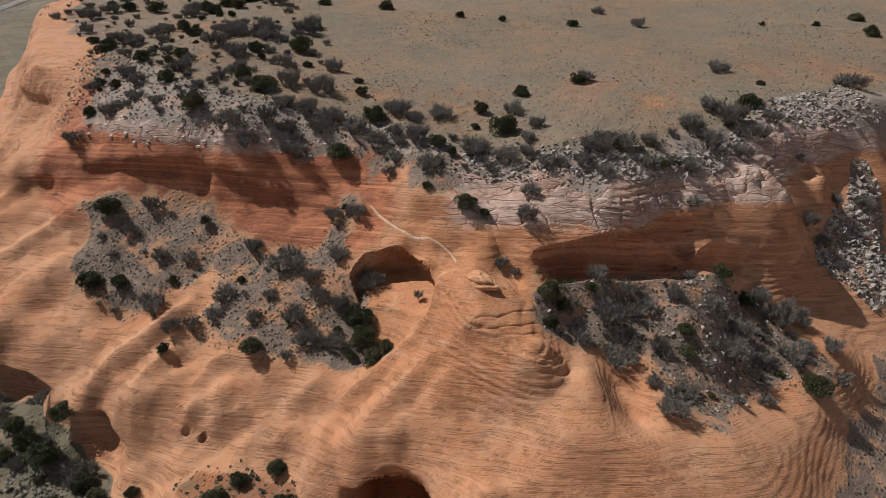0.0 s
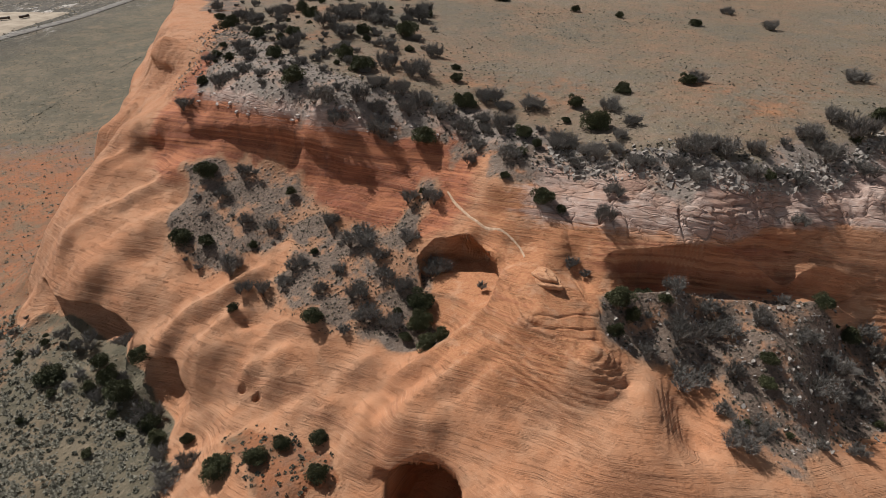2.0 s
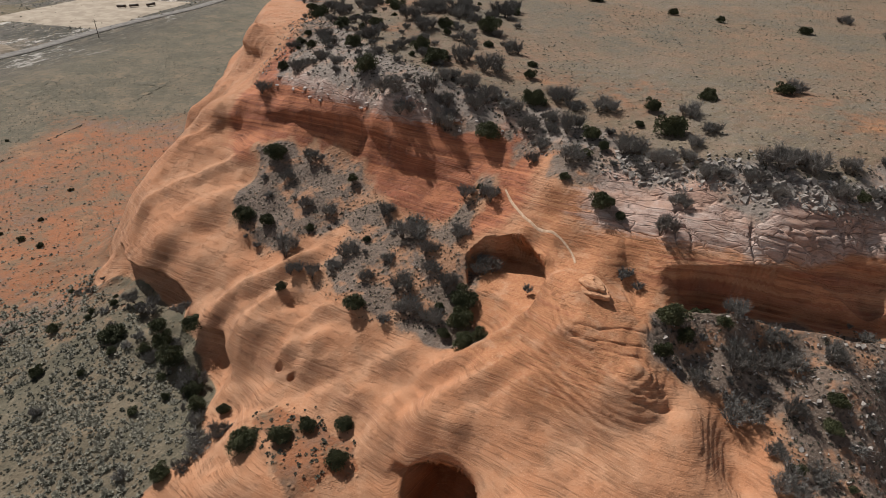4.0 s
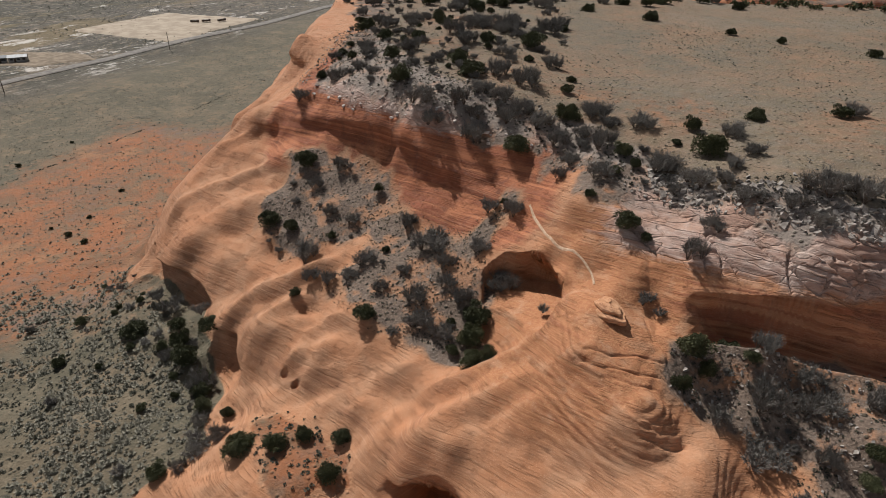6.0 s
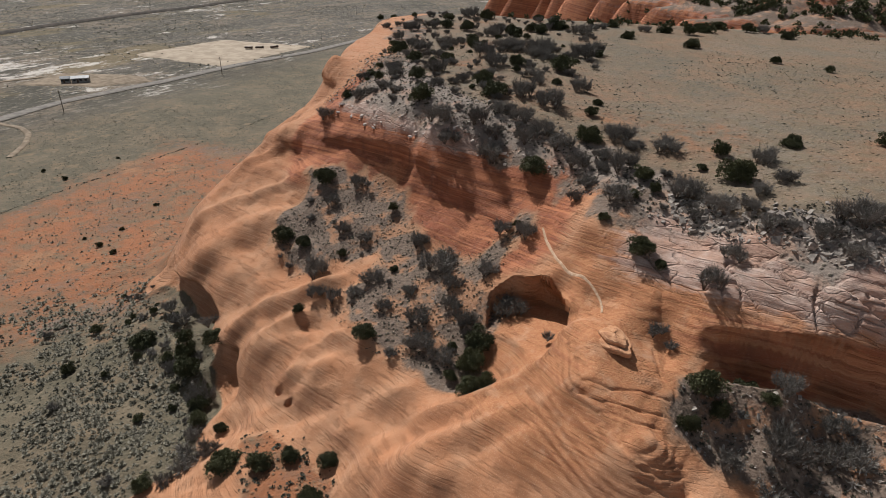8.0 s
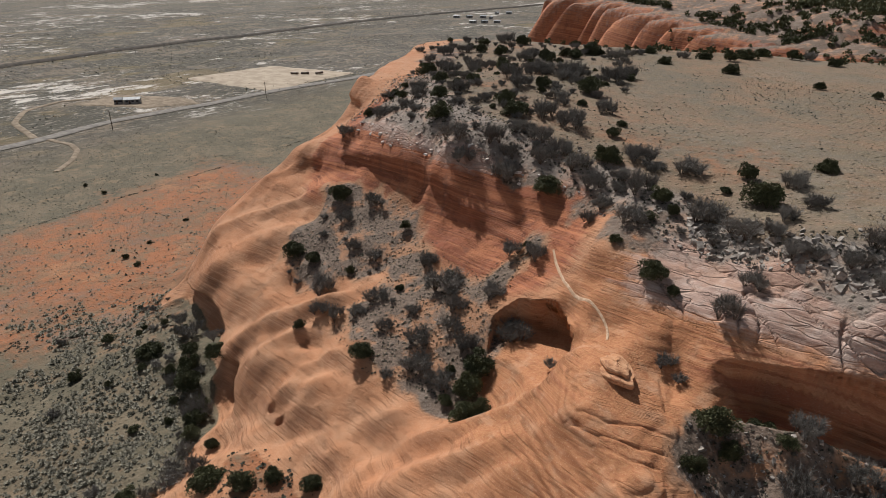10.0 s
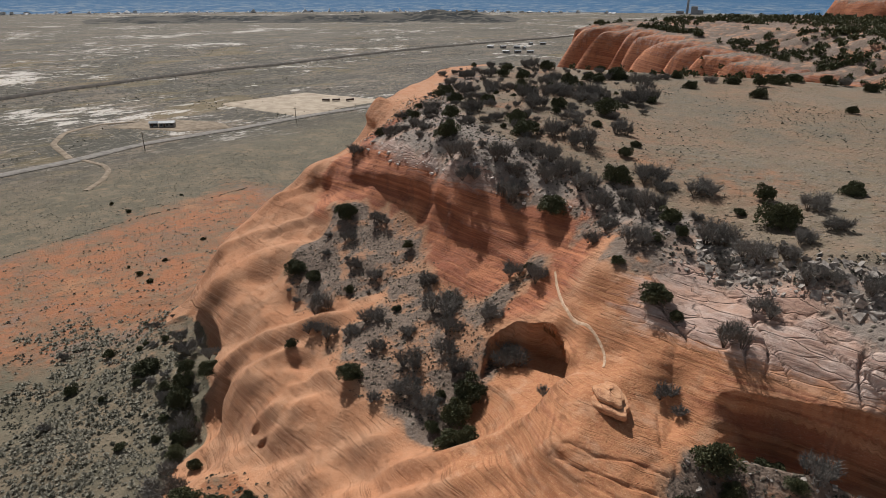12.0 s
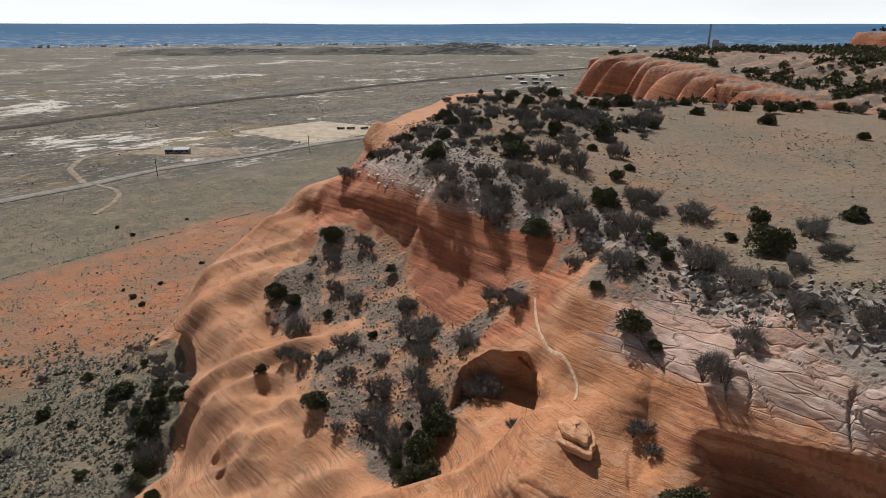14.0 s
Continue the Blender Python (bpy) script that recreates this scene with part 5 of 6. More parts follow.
strewn("gully_scrub", GULLY, 130, 0.3, 1.1, DARK_SAGE, "dark bushes on red gully sand", seed=8)
strewn("rim_scrub", RIM_SLOPE, 2200, 0.25, 0.9, DARK_SAGE, "small dark bushes on the grey rim slope", seed=9)
strewn("mesa_scrub", MESA_NEAR, 6000, 0.2, 0.75, DARK_SAGE, "tiny dark bushes on the mesa grass", seed=10, where=drift(25, 35, -0.6, 0.5), fade=6)
strewn("mesa_grass", MESA_NEAR, 12000, 0.25, 0.8, STRAW, "dry straw-coloured grass tufts", "grass", 5, 0.9, 11, drift(18, 37, -0.6, 0.5), 0.25, fade=6)
strewn("bench_grass", BENCH_WEST, 1500, 0.2, 0.6, STRAW, "dry grass tufts on gravel", "grass", 5, 0.9, 12, None, 0.25)
FENCE = [(-180, 40), (-183, 72), (-189, 107), (-194, 160), (-200, 210), (-214, 300), (-215.6, 300), (-201.6, 210), (-195.6, 160), (-190.6, 107), (-184.6, 72), (-181.6, 40)]
strewn("fence_brush", FENCE, 420, 0.3, 1.0, DARK_SAGE, "broken line of dark brush along an old fence", seed=16, where=drift(14, 47, -0.7, 0.5))
FAR_VALLEY = [(-125, 240), (-118, 190), (-130, 160), (-190, 166), (-186, 100), (-185, 60), (-300, 70), (-320, 330), (-240, 360)]
strewn("far_valley_scrub", FAR_VALLEY, 7000, 0.3, 0.9, DARK_SAGE, "sparse scrub on the open valley floor", seed=13, where=drift(40, 41, -0.6, 0.4), fade=14)


OPEN_VALLEY = [(-320, 60), (-300, 330), (-330, 520), (-420, 760), (-900, 900), (-900, 260), (-600, 120)]
strewn("open_valley_scrub", OPEN_VALLEY, 9000, 0.8, 3.2, DARK_SAGE, "far-off dark scrub over the open valley", seed=14, where=drift(60, 43, -0.5, 0.3), fade=14, blades=5)
strewn("open_valley_grass", OPEN_VALLEY, 7000, 0.8, 3.0, STRAW, "far-off pale grass clumps over the open valley", "grass", 5, 0.5, 15, drift(50, 45, -0.4, 0.4), 0.5, fade=14)


# ---------------------------------------------------------------- boulders
STONE = plain_colour("grey_stone", (0.20, 0.175, 0.155), (0.40, 0.36, 0.32), 1.1, 0.95, 0.6, 0.05)
PALE_STONE = plain_colour("pale_sandstone", (0.46, 0.39, 0.35), (0.68, 0.62, 0.58), 0.9, 0.95, 0.6, 0.05)


def boulder_mesh(seed, material):
    """A flat broken block with a slanting top and chipped corners, about a metre across."""
    r = random.Random(seed)
    bm = bmesh.new()
    sides = r.choice((4, 5, 5, 6))
    turn, tip_x, tip_y = r.uniform(0, 6.28), r.uniform(-0.22, 0.22), r.uniform(-0.22, 0.22)
    for k in range(sides):
        t = turn + 2 * math.pi * (k + r.uniform(-0.25, 0.25)) / sides
        d = r.uniform(0.36, 0.55)
        x, y = d * math.cos(t), 0.8 * d * math.sin(t)
        top = 0.19 + tip_x * x + tip_y * y
        bm.verts.new((x * 1.04, y * 1.04, -0.22))
        bm.verts.new((x, y, top - 0.07))
        bm.verts.new((x * 0.86, y * 0.86, top + r.uniform(-0.02, 0.02)))
    hull = bmesh.ops.convex_hull(bm, input=bm.verts)
    bmesh.ops.delete(bm, geom=list({v for v in hull["geom_interior"] + hull["geom_unused"] if isinstance(v, bmesh.types.BMVert)}), context="VERTS")
    me = bpy.data.meshes.new("boulder")
    bm.to_mesh(me)
    bm.free()
    me.shade_flat()
    me.materials.append(material)
    return me


def slab_material():
    n = Nodes("slab_sandstone")
    z = n.axis(2)
    beds = n.noise(1.0, 5, n.join(n.math("MULTIPLY", n.axis(0), 0.4), n.math("MULTIPLY", n.axis(1), 0.4), n.math("MULTIPLY", z, 9.0)), 0.7)
    c = n.mix(n.span(n.noise(1.1, 5), 0.35, 0.65), (0.58, 0.33, 0.19), (0.50, 0.25, 0.13))
    c = n.mix(n.span(beds, 0.5, 0.62, 0.0, 0.7), c, (0.27, 0.12, 0.07))
    return n.finish(c, n.math("ADD", beds, n.noise(5.0, 4)), 0.7, 0.12)


SLAB_ROCK = slab_material()


def ledge_stack(label, cx, cy, rx, ry, tops, shrink, drift_by, seed, turn=0.0):
    """Thin beds of rock that stand out one above the other round a knob, with shadowed gaps between them."""
    r = random.Random(seed)
    ob = new("layered_outcrop")
    ob.matrix_basis = pose(cx, cy, 0, 0, 0, turn)
    tagged(ob, label, "rock", "layered outcrops")
    phase = [r.uniform(0, 6.28) for _ in range(5)]
    sides = 72
    for k, top in enumerate(tops):
        w = 1 - shrink * (k / max(1, len(tops) - 1)) ** 1.8 + r.uniform(-0.03, 0.03)
        thick = (tops[k] - tops[k - 1] if k else 0.8) * 0.86
        mx, my = drift_by[0] * k, drift_by[1] * k
        p, f = [], []
        profile = ((0.90, -thick), (0.965, -thick * 0.92), (0.995, -thick * 0.7), (1.0, -thick * 0.4), (0.985, -thick * 0.12), (0.95, 0.0), (0.7, 0.06), (0.02, 0.1))
        if k == len(tops) - 1:
            profile = profile[:5] + ((0.94, 0.05), (0.78, 0.17), (0.5, 0.25), (0.25, 0.29), (0.004, 0.30))
        own = r.uniform(0, 6.28)
        for scale, z in profile:
            for j in range(sides):
                t = 2 * math.pi * j / sides
                wob = 1 + 0.12 * math.sin(2 * t + phase[0]) + 0.07 * math.sin(3 * t + phase[1]) + 0.045 * math.sin(5 * t + phase[2]) + 0.03 * math.sin(8 * t + phase[4] + 0.4 * k) + 0.018 * math.sin(11 * t + own) + 0.010 * math.sin(23 * t + 2 * own)
                p.append((mx + rx * w * wob * scale * math.cos(t), my + ry * w * wob * scale * math.sin(t), top + z + 0.10 * math.sin(2 * t + phase[3]) + 0.05 * math.sin(5 * t + own)))
        for a in range(len(profile) - 1):
            for j in range(sides):
                m = (j + 1) % sides
                f.append((a * sides + j, a * sides + m, (a + 1) * sides + m, (a + 1) * sides + j))
        part("ledge", mesh_from("ledge", p, f, SLAB_ROCK), ob)


high = ground_at(6.4, 78.2)
ledge_stack("rounded layered sandstone block on the narrow neck", 6.2, 78.0, 3.0, 1.7, (high + 0.3, high + 0.8), 0.22, (-0.2, 0.1), 26, -36)


GREY_BLOCKS = [boulder_mesh(k, STONE) for k in range(7)]
PALE_BLOCKS = [boulder_mesh(k + 20, PALE_STONE) for k in range(7)]


def scatter_boulders(ring, count, low, high, seed, label, group, blocks=GREY_BLOCKS):
    r = np.random.default_rng(seed)
    xs, ys = [q[0] for q in ring], [q[1] for q in ring]
    made = 0
    while made < count:
        x, y = r.uniform(min(xs), max(xs)), r.uniform(min(ys), max(ys))
        if inside_distance(np.array([x]), np.array([y]), ring)[0] < 0:
            continue
        s = low + (high - low) * r.random() ** 2.5
        ob = new("boulder", blocks[int(r.integers(0, 7))])
        ob.matrix_basis = pose(x, y, ground_at(x, y) + 0.05 * s, 11 * r.normal(), 11 * r.normal(), 360 * r.random()) @ Matrix.Diagonal((s * r.uniform(0.8, 1.5), s, s * r.uniform(0.5, 1.0), 1))
        tagged(ob, label, "rock", group)
        made += 1


def rubble(name, ring, count, low, high, seed, label, material):
    """Loose stones too small to tell apart, in one mesh."""
    r = np.random.default_rng(seed)
    xs, ys = [q[0] for q in ring], [q[1] for q in ring]
    q = np.column_stack([r.uniform(min(xs), max(xs), count * 4), r.uniform(min(ys), max(ys), count * 4)])
    q = q[inside_distance(q[:, 0], q[:, 1], ring) > 0][:count]
    cube = np.array([(x, y, z) for x in (-.5, .5) for y in (-.5, .5) for z in (-.4, .4)])
    quad = np.array([(0, 1, 3, 2), (4, 6, 7, 5), (0, 4, 5, 1), (2, 3, 7, 6), (1, 5, 7, 3), (0, 2, 6, 4)])
    size = (low + (high - low) * r.random(len(q)) ** 3)[:, None, None]
    jag = cube[None] * (0.6 + 0.8 * r.random((len(q), 8, 3)))
    turn = r.uniform(0, 6.28, len(q))[:, None]
    x, y = jag[:, :, 0] * np.cos(turn) - jag[:, :, 1] * np.sin(turn), jag[:, :, 0] * np.sin(turn) + jag[:, :, 1] * np.cos(turn)
    lean = r.normal(0, 0.45, (len(q), 2))
    p = np.dstack([x, y, jag[:, :, 2] * r.uniform(0.4, 1.0, (len(q), 1)) + x * lean[:, :1] + y * lean[:, 1:]]) * size + np.column_stack([q, surface(q[:, 0], q[:, 1]) + 0.03])[:, None, :]
    f = (quad[None] + 8 * np.arange(len(q))[:, None, None]).reshape(-1, 4)
    me = bpy.data.meshes.new(name)
    me.vertices.add(len(q) * 8), me.loops.add(f.size), me.polygons.add(len(f))
    me.vertices.foreach_set("co", p.ravel().astype(np.float32))
    me.loops.foreach_set("vertex_index", f.ravel().astype(np.int32))
    me.polygons.foreach_set("loop_start", np.arange(0, f.size, 4, dtype=np.int32))
    me.update()
    me.shade_flat()
    me.materials.append(material)
    return tagged(new(name, me), label, "rubble", kind="stuff")


EAST_RIM = [(6, 101), (15, 98), (28, 95.5), (40, 99), (50, 104), (60, 112), (66, 122), (80, 122), (95, 128), (90, 138), (70, 130), (56, 114), (44, 106), (30, 102), (15, 105), (4, 107)]
CANYON_TALUS = CANYON_FAN
scatter_boulders(EAST_RIM, 170, 0.3, 1.5, 51, "broken grey sandstone block on the mesa rim", "rim boulders")
WEST_RIM = [(-74, 118.5), (-58, 113.6), (-44, 109.6), (-30, 109), (-16, 109.6), (-16, 111.4), (-30, 111.4), (-44, 112), (-58, 116.2), (-72, 122)]
scatter_boulders(WEST_RIM, 60, 0.3, 1.4, 58, "pale broken slab on the brink of the red cliff", "brink boulders", PALE_BLOCKS)
scatter_boulders(CANYON_TALUS, 40, 0.6, 2.2, 52, "grey fallen block in the side canyon", "canyon boulders")
scatter_boulders(BENCH_EAST, 20, 0.4, 1.3, 53, "weathered block on the east bench", "bench boulders")
rubble("rim_rubble", EAST_RIM, 3200, 0.12, 0.9, 54, "grey broken stones along the mesa rim", STONE)
rubble("slope_rubble", RIM_SLOPE, 2500, 0.1, 0.5, 55, "pale stones on the rim slope", STONE)
rubble("canyon_rubble", CANYON_TALUS, 1200, 0.2, 1.0, 56, "grey rockfall in the side canyon", STONE)
rubble("bench_rubble", BENCH_EAST, 900, 0.1, 0.5, 57, "small stones on the east bench", STONE)


# ---------------------------------------------------------------- the valley's roads, buildings and skyline
def ribbon(name, line, width, lift, material, label, category, crown=0.0, kind="structure", heights=None):
    """A strip draped along a line over the land; crown raises its middle to a bank."""
    p, f, dense = [], [], []
    for (ax, ay), (bx, by) in zip(line, line[1:]):
        n = max(2, int(math.hypot(bx - ax, by - ay) / max(width * 0.6, 0.3)))
        dense += [(ax + (bx - ax) * k / n, ay + (by - ay) * k / n) for k in range(n)]
    dense.append(line[-1])
    d = np.array(dense, float)
    for _ in range(6):
        d[1:-1] = 0.5 * d[1:-1] + 0.25 * (d[:-2] + d[2:])
    t = np.gradient(d, axis=0)
    t /= np.linalg.norm(t, axis=1, keepdims=True)
    s = np.column_stack([-t[:, 1], t[:, 0]])
    profile = ((-0.5, -0.3), (-0.42, 0.0), (-0.18, crown), (0.18, crown), (0.42, 0.0), (0.5, -0.3))
    wob = 1 + 0.08 * rough(d[:, 0], d[:, 1], width * 1.5, 71)
    for k, (u, up) in enumerate(profile):
        q = d + s * (u * width * wob)[:, None]
        z = (heights or surface)(q[:, 0], q[:, 1]) + lift + up
        p.append(np.column_stack([q, z]))
    n, m = len(d), len(profile)
    p = np.stack(p, 1).reshape(-1, 3)
    for k in range(n - 1):
        for j in range(m - 1):
            f.append((k * m + j, k * m + j + 1, (k + 1) * m + j + 1, (k + 1) * m + j))
    return tagged(new(name, mesh_from(name, p, f, material, False)), label, category, kind=kind)


ASPHALT = plain_colour("worn_asphalt", (0.16, 0.145, 0.13), (0.24, 0.22, 0.195), 0.3, 0.9)
DUST = plain_colour("pale_dirt", (0.33, 0.27, 0.205), (0.45, 0.375, 0.29), 0.12, 0.95)
TRACK = plain_colour("dirt_track", (0.18, 0.14, 0.10), (0.30, 0.24, 0.175), 0.25, 0.95)
BALLAST = plain_colour("dark_ballast", (0.055, 0.048, 0.042), (0.10, 0.085, 0.07), 0.2, 0.95)
FOOTWORN = plain_colour("worn_sandstone", (0.42, 0.27, 0.17), (0.58, 0.42, 0.30), 2.5, 0.95)
ribbon("road", [(-296, 40), (-303, 107), (-308, 140), (-317, 178), (-317, 205), (-315, 249), (-316, 300), (-308, 361), (-311, 412), (-318, 520)], 7.5, 0.55, ASPHALT, "straight pale two-lane road across the valley", "road")
ribbon("rail_bank", [(-540, 60), (-560, 182), (-575, 251), (-594, 339), (-599, 427), (-605, 535), (-618, 644), (-621, 764), (-610, 958), (-560, 1500)], 8.5, 0.6, BALLAST, "long dark railway embankment across the valley", "railway", 1.5)
ribbon("dirt_drive", [(-308, 145), (-286, 147), (-272, 143), (-258, 134), (-246, 122)], 2.6, 0.35, TRACK, "faint sandy track leaving the road", "track")
ribbon("ranch_track", [(-313, 142), (-355, 149), (-382, 165), (-394, 190), (-386, 210)], 3.4, 0.4, TRACK, "sandy track to the house", "track")
ribbon("footpath", [(-12.6, 99.2), (-11.2, 97.3), (-9, 94.4), (-6.9, 92.0), (-5.1, 90.4), (-2.6, 89.0), (-0.5, 88.0), (1.2, 86.9), (2.2, 85.6), (2.7, 84.0)], 0.32, 0.06, FOOTWORN, "pale footpath worn into the sandstone neck", "path")


def flat_patch(name, ring, lift, material, label, category):
    """A graded patch of ground with a ragged edge and a low bank round it."""
    cx, cy = sum(q[0] for q in ring) / len(ring), sum(q[1] for q in ring) / len(ring)
    edge = []
    for (ax, ay), (bx, by) in zip(ring, ring[1:] + ring[:1]):
        for k in range(14):
            edge.append((ax + (bx - ax) * k / 14 + random.uniform(-0.8, 0.8), ay + (by - ay) * k / 14 + random.uniform(-0.8, 0.8)))
    p, f, rings = [], [], 12
    for j in range(rings + 1):
        k = j / rings
        for x, y in edge:
            u, v = cx + (x - cx) * k, cy + (y - cy) * k
            p.append((u, v, ground_at(u, v) + (lift if j < rings else -0.3)))
    n = len(edge)
    for j in range(rings):
        for i in range(n):
            f.append((j * n + i, j * n + (i + 1) % n, (j + 1) * n + (i + 1) % n, (j + 1) * n + i))
    return tagged(new(name, mesh_from(name, p, f, material, False)), label, category, kind="structure")


flat_patch("gravel_pad", [(-406, 282), (-403, 362), (-322, 378), (-318, 288)], 0.7, DUST, "large rectangular graded pad of pale dirt", "pad")
flat_patch("house_yard", [(-378, 190), (-388, 220), (-340, 245), (-320, 240), (-334, 212)], 0.5, TRACK, "bare sandy yard round a lone house", "yard")

SIDING = plain_colour("grey_siding", (0.20, 0.20, 0.195), (0.30, 0.30, 0.29), 1.0, 0.7)
ROOFING = plain_colour("metal_roof", (0.30, 0.32, 0.34), (0.40, 0.42, 0.44), 0.5, 0.5)
GLASS = plain_colour("dark_window", (0.03, 0.035, 0.04), (0.05, 0.055, 0.06), 1.0, 0.1)
IRON = plain_colour("dark_machine", (0.04, 0.035, 0.03), (0.10, 0.06, 0.04), 1.0, 0.6)
# concrete paled to blue-grey: distant haze is part of this colour
CONCRETE = plain_colour("hazy_concrete", (0.24, 0.25, 0.27), (0.32, 0.33, 0.35), 0.02, 0.9)
TIMBER = plain_colour("pole_timber", (0.08, 0.065, 0.05), (0.14, 0.115, 0.09), 2.0, 0.95)


def house(x, y, turn, label, length=9.0, width=4.5):
    z = ground_at(x, y) + 0.5
    ob = new("house")
    ob.matrix_basis = pose(x, y, z, 0, 0, turn)
    tagged(ob, label, "house")
    wall = part("wall", box_mesh("wall", -length / 2, length / 2, -width / 2, width / 2, -0.5, 2.7, SIDING), ob)
    p = [(-length / 2 - 0.4, -width / 2 - 0.4, 2.6), (length / 2 + 0.4, -width / 2 - 0.4, 2.6), (length / 2 + 0.4, width / 2 + 0.4, 2.6), (-length / 2 - 0.4, width / 2 + 0.4, 2.6),
         (-length / 2 - 0.4, 0, 3.7), (length / 2 + 0.4, 0, 3.7)]
    part("roof", mesh_from("roof", p, [(0, 1, 5, 4), (2, 3, 4, 5), (0, 4, 3), (1, 2, 5), (3, 2, 1, 0)], ROOFING), ob, "grey metal roof")
    for k in (-0.32, 0.05, 0.34):
        part("window", box_mesh("window", k * length - 0.7, k * length + 0.7, -width / 2 - 0.04, -width / 2 + 0.05, 1.0, 2.1, GLASS, 0), wall)
    part("door", box_mesh("door", -0.14 * length - 0.5, -0.14 * length + 0.5, -width / 2 - 0.05, -width / 2 + 0.05, 0.0, 2.05, IRON, 0), wall)
    return ob


house(-352, 214, 50, "lone grey single-storey house with a grey roof")
for x, y, turn in ((-552, 835, 20), (-536, 846, 70), (-520, 859, 35), (-502, 852, 110), (-486, 781, 15), (-474, 792, 60), (-461, 804, 30), (-528, 947, 45), (-540, 930, 100)):
    house(x, y, turn, "far-off pale trailer in a dusty yard", 9, 4)
house(-357, 208, 50, "small dark shed beside the lone house", 4.5, 3)


def truck(x, y, turn, label):
    z = ground_at(x, y) + 0.72
    ob = new("parked_truck")
    ob.matrix_basis = pose(x, y, z, 0, 0, turn) @ Matrix.Diagonal((0.7, 0.7, 0.7, 1))
    tagged(ob, label, "truck", "machines on the pad")
    part("body", box_mesh("body", -4.5, 1.8, -1.25, 1.25, 0.8, 2.6, IRON, 0.1), ob)
    part("cab", box_mesh("cab", 1.9, 4.0, -1.2, 1.2, 0.8, 2.9, IRON, 0.25), ob)
    for wx in (-3.6, -2.3, 3.0):
        for wy in (-1.15, 1.15):
            w, f = [], []
            limb(w, f, (wx, wy - 0.15, 0.5), (wx, wy + 0.15, 0.5), 0.5, 0.5, 12)
            part("wheel", mesh_from("wheel", w, f, IRON), ob)


truck(-345, 346, 40, "dark parked truck on the pale pad")
truck(-337, 353, 70, "dark flatbed truck on the pale pad")
truck(-351, 341, 20, "rust-brown machine on the pale pad")


def pole(x, y, tall):
    ob = new("utility_pole")
    ob.matrix_basis = pose(x, y, ground_at(x, y), 0, 0, 10)
    tagged(ob, "wooden utility pole with a crossarm beside the road", "pole", "poles along the road")
    p, f = [], []
    limb(p, f, (0, 0, -1), (0, 0, tall), 0.22, 0.16, 8)
    part("post", mesh_from("post", p, f, TIMBER), ob)
    part("crossarm", box_mesh("crossarm", -1.4, 1.4, -0.08, 0.08, tall - 1.0, tall - 0.8, TIMBER, 0), ob)


for px, py in ((-300, 174), (-303, 275)):
    pole(px, py, 10)

# the power station on the skyline
station = new("power_station")
station.matrix_basis = pose(-907, 2647, PLAIN, 0, 0, 18)
tagged(station, "hazy grey power station with one tall chimney", "power station")
cp, cf = [], []
limb(cp, cf, (0, 0, -5), (0, 0, 86), 5, 3.4, 16)
part("chimney", mesh_from("chimney", cp, cf, CONCRETE, False), station, "tall tapering chimney")
part("boiler_house", box_mesh("boiler_house", 14, 38, -14, 14, -5, 30, CONCRETE, 1), station)
part("turbine_hall", box_mesh("turbine_hall", 38, 60, -12, 12, -5, 16, CONCRETE, 1), station)
part("annex", box_mesh("annex", -40, -12, -14, 14, -5, 12, CONCRETE, 1), station)


# low wooded hills, and the ridge that closes the valley, coloured blue for haze
def ridge(name, start, end, near, far, crest, profile, material, label, cols=260, rows=26):
    """A long rise seen from the south, between two distances from the eye's line."""
    a = np.radians(np.linspace(start, end, cols))
    k = np.linspace(0, 1, rows)
    A, K = np.meshgrid(a, k)
    R = near + (far - near) * K
    x, y = -np.sin(A) * R, np.cos(A) * R
    z = PLAIN - 3 + crest(A, K, x, y) * profile(K)
    p = np.dstack([x, y, z])
    c = (np.arange(rows - 1)[:, None] * cols + np.arange(cols - 1)[None, :])
    q = np.stack([c, c + cols, c + cols + 1, c + 1], -1).reshape(-1, 4)
    return tagged(sheet(name, p, -grid_normals(p), q, {}, material), label, "hills", kind="structure")


def speckled(name, ground, dark, share, scale):
    n = Nodes(name, 1.0)
    dots = n.span(n.cells(scale), 0.25 + share * 0.3, 0.18 + share * 0.3)
    thick = n.span(n.noise(scale * 0.12, 4), 0.4, 0.6)
    return n.finish(n.mix(n.math("MULTIPLY", dots, thick), ground, dark))


HILL = speckled("wooded_hill", (0.085, 0.078, 0.066), (0.010, 0.014, 0.016), 1.35, 0.055)


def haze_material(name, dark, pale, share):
    """Woods and clearings, with the blue haze of distance put into their colours."""
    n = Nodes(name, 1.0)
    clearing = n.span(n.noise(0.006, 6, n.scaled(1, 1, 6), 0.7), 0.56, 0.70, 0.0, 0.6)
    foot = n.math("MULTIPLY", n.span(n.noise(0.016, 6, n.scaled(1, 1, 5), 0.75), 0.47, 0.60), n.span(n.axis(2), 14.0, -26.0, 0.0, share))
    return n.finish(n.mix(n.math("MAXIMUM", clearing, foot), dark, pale))


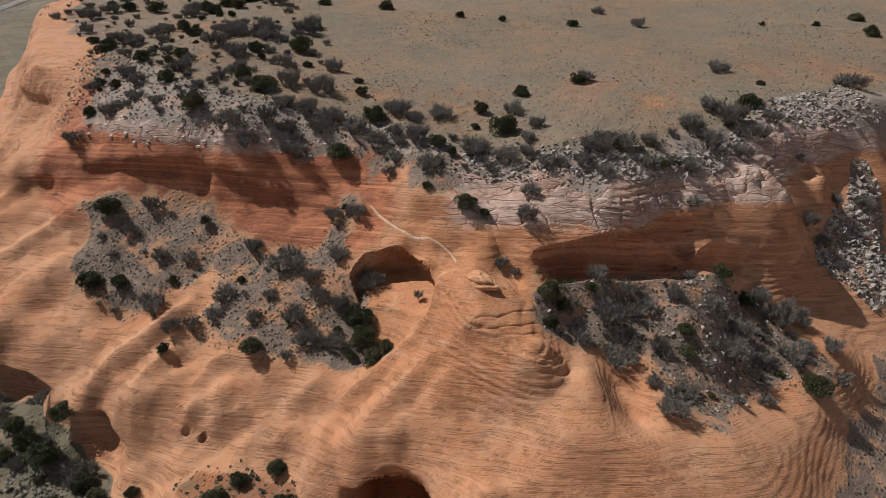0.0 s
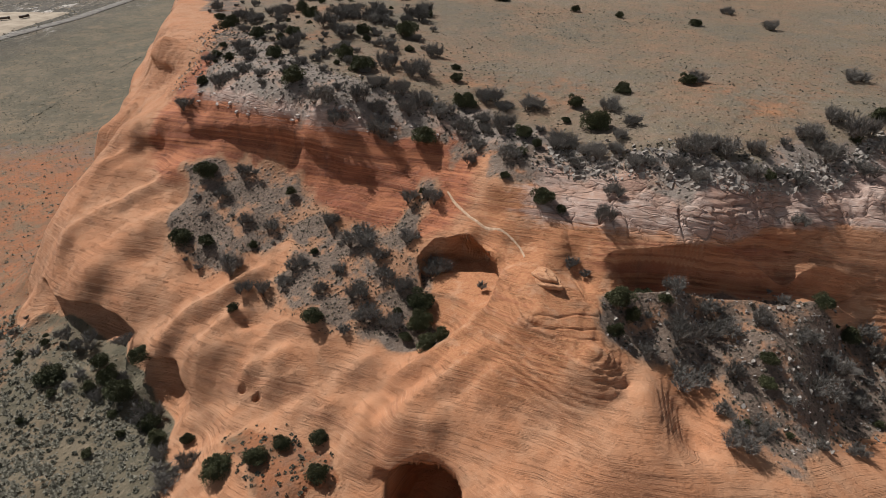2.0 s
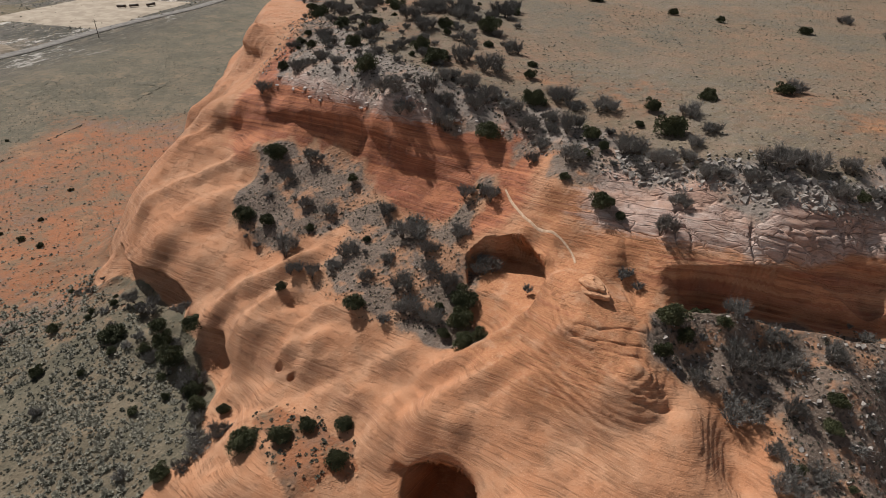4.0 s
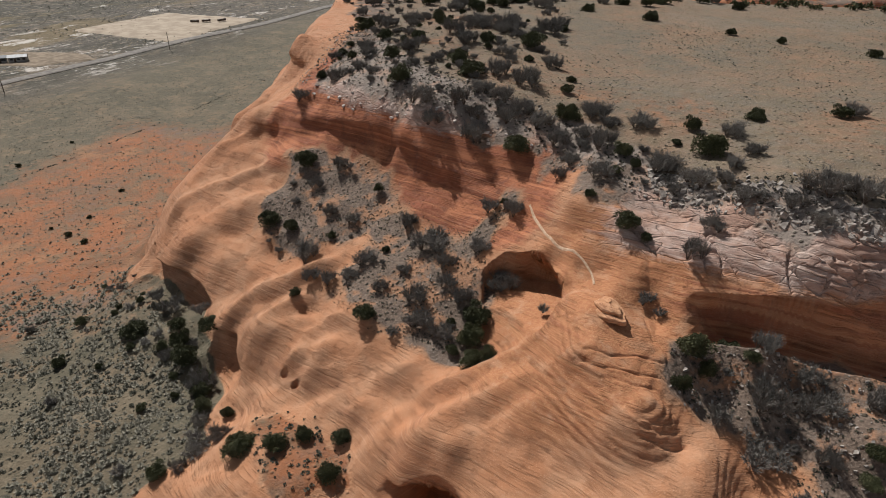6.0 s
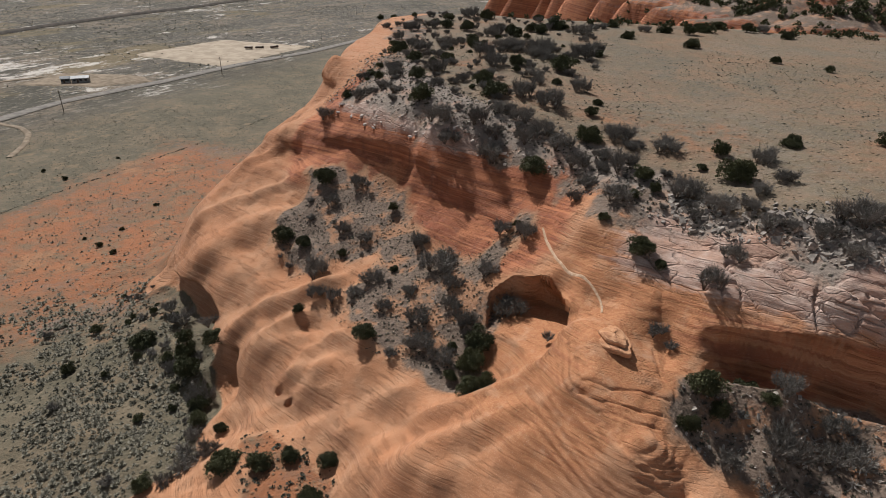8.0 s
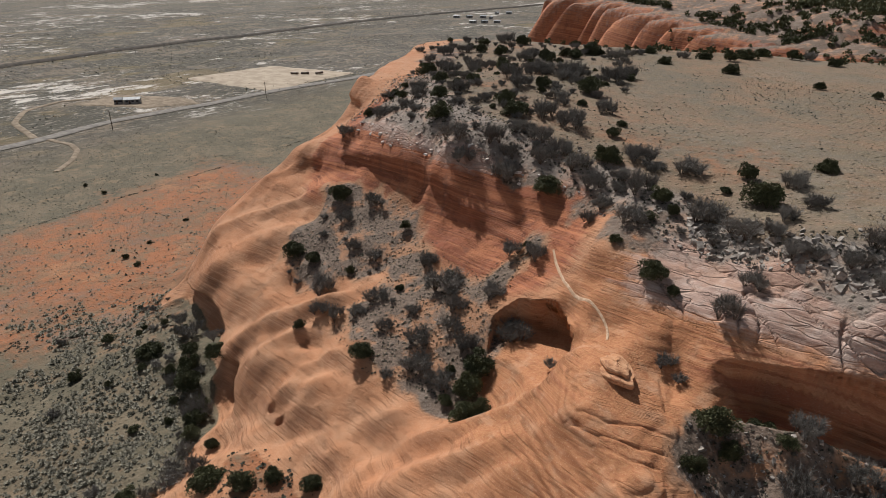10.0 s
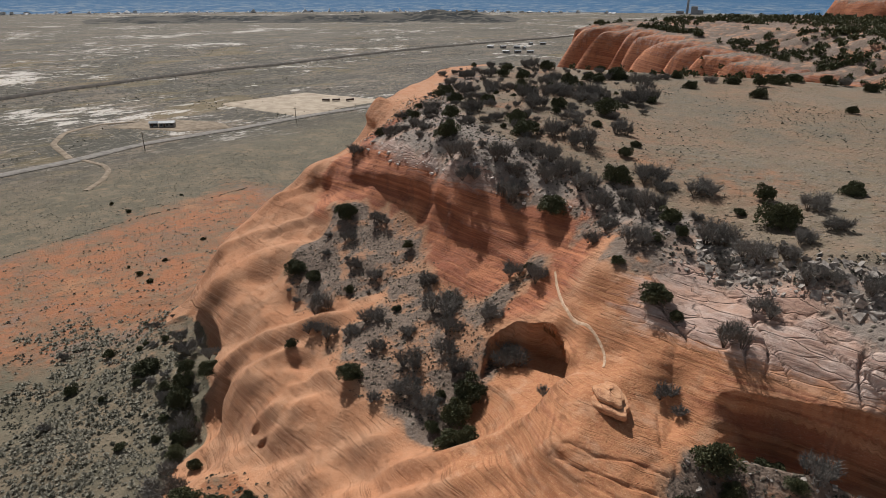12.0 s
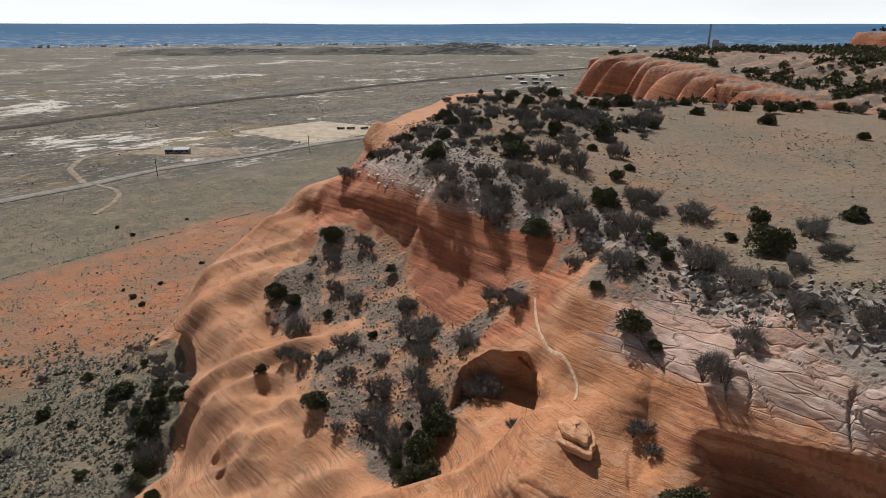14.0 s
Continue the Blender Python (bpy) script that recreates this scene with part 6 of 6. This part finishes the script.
# haze is painted into both colours: deep blue in front, paler behind
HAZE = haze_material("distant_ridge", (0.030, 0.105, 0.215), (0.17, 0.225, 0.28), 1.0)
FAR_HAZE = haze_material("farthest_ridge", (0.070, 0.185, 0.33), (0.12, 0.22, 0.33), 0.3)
ridge("low_hills", 30, 73, 1800, 2350, lambda A, K, x, y: (15 + 13 * smooth(-A, -1.05, -0.5)) * (0.7 + 0.5 * rough(x, y, 160, 81) + 0.35 * rough(x, y, 60, 82)) * smooth(1.22 - A, 0, 0.12) * smooth(A - 0.54, 0, 0.1),
      lambda K: smooth(K, 0, 0.35) * (1 - 0.6 * smooth(K, 0.6, 1)), HILL, "low dark wooded hills across the valley")
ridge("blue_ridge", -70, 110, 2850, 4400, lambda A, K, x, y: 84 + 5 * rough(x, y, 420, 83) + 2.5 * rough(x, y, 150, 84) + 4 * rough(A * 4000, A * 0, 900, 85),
      lambda K: 0.72 * K + 0.28 * smooth(K, 0.55, 0.95), HAZE, "long forested ridge on the horizon, blue with painted haze", 400, 30)


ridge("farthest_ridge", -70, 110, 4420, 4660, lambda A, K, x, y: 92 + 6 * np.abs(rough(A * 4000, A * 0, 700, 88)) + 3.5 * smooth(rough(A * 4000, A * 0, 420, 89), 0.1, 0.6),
      lambda K: K, FAR_HAZE, "ridge behind the forested one, paler with painted haze", 400, 8)


def woods(name, ring, count, low, high, heights, label, seed):
    """Far trees as one mesh of ragged crowns."""
    r = np.random.default_rng(seed)
    xs, ys = [q[0] for q in ring], [q[1] for q in ring]
    q = np.column_stack([r.uniform(min(xs), max(xs), count * 6), r.uniform(min(ys), max(ys), count * 6)])
    thick = smooth(rough(q[:, 0], q[:, 1], 45, 86) + 0.6 * rough(q[:, 0], q[:, 1], 14, 87), -0.8, 0.15)
    q = q[(inside_distance(q[:, 0], q[:, 1], ring) > 4) & (thick > r.random(len(q)))][:count]
    z = heights(q[:, 0], q[:, 1])
    blades, p, f = 44, [], []
    for (x, y), h in zip(q, z):
        s = low + (high - low) * r.random() ** 1.5
        d = r.normal(size=(blades, 3))
        d /= np.linalg.norm(d, axis=1, keepdims=True)
        d[:, 2] = np.abs(d[:, 2])
        side = np.cross(d, r.normal(size=(blades, 3)))
        side /= np.linalg.norm(side, axis=1, keepdims=True)
        o = np.array((x, y, h + 0.10 * s)) + d * np.array((0.42, 0.42, 0.55)) * s * (0.15 + 0.85 * r.random((blades, 1)))
        k = len(p)
        p.extend(np.stack([o - side * 0.15 * s, o + side * 0.15 * s, o + d * 0.22 * s], 1).reshape(-1, 3))
        f.extend((k + 3 * j, k + 3 * j + 1, k + 3 * j + 2) for j in range(blades))
    return tagged(new(name, mesh_from(name, p, f, NEEDLES)), label, "woods", kind="stuff")


woods("far_mesa_woods", [(-212, 474), (-150, 440), (-96, 392), (-60, 356), (-22, 324), (60, 330), (330, 420), (380, 640), (0, 660), (-160, 560)], 3400, 2.0, 5.5, far_mesa_height, "scattered dark junipers on the distant mesa", 72)
woods("far_brink_woods", [(-212, 474), (-150, 440), (-96, 390), (-60, 354), (-22, 322), (10, 308), (60, 330), (60, 345), (0, 330), (-40, 362), (-80, 400), (-140, 458), (-205, 492)], 900, 2.0, 4.8, far_mesa_height, "dark junipers along the brink of the distant cliff", 75)
woods("mesa_edge_woods", [(-110, 268), (-60, 272), (0, 284), (60, 292), (60, 272), (0, 262), (-60, 250), (-110, 250)], 70, 2.0, 4.0, surface, "dark junipers along the far edge of the mesa", 73)
woods("canyon_woods", [(-150, 330), (-60, 300), (40, 296), (60, 312), (-20, 316), (-100, 378), (-200, 452)], 160, 2.0, 4.5, lambda x, y: np.maximum(surface(x, y), far_mesa_height(x, y)), "dark junipers in the gap below the distant mesa", 74)


woods("red_mesa_woods", RED_MESA, 420, 4.0, 9.0, red_mesa_height, "dark junipers on top of the far red mesa", 76)

# pale roofs of the distant town at the foot of the ridge
WHITEWASH = plain_colour("pale_roofs", (0.42, 0.43, 0.45), (0.62, 0.63, 0.65), 0.01, 0.8)
rubble("distant_town", [(-2700, 820), (-2560, 1120), (-2200, 1700), (-1650, 2250), (-1100, 2560), (-1160, 2650), (-1740, 2330), (-2300, 1770), (-2660, 1180), (-2790, 850)], 650, 4, 15, 59, "far-off scatter of pale roofs below the ridge", WHITEWASH)
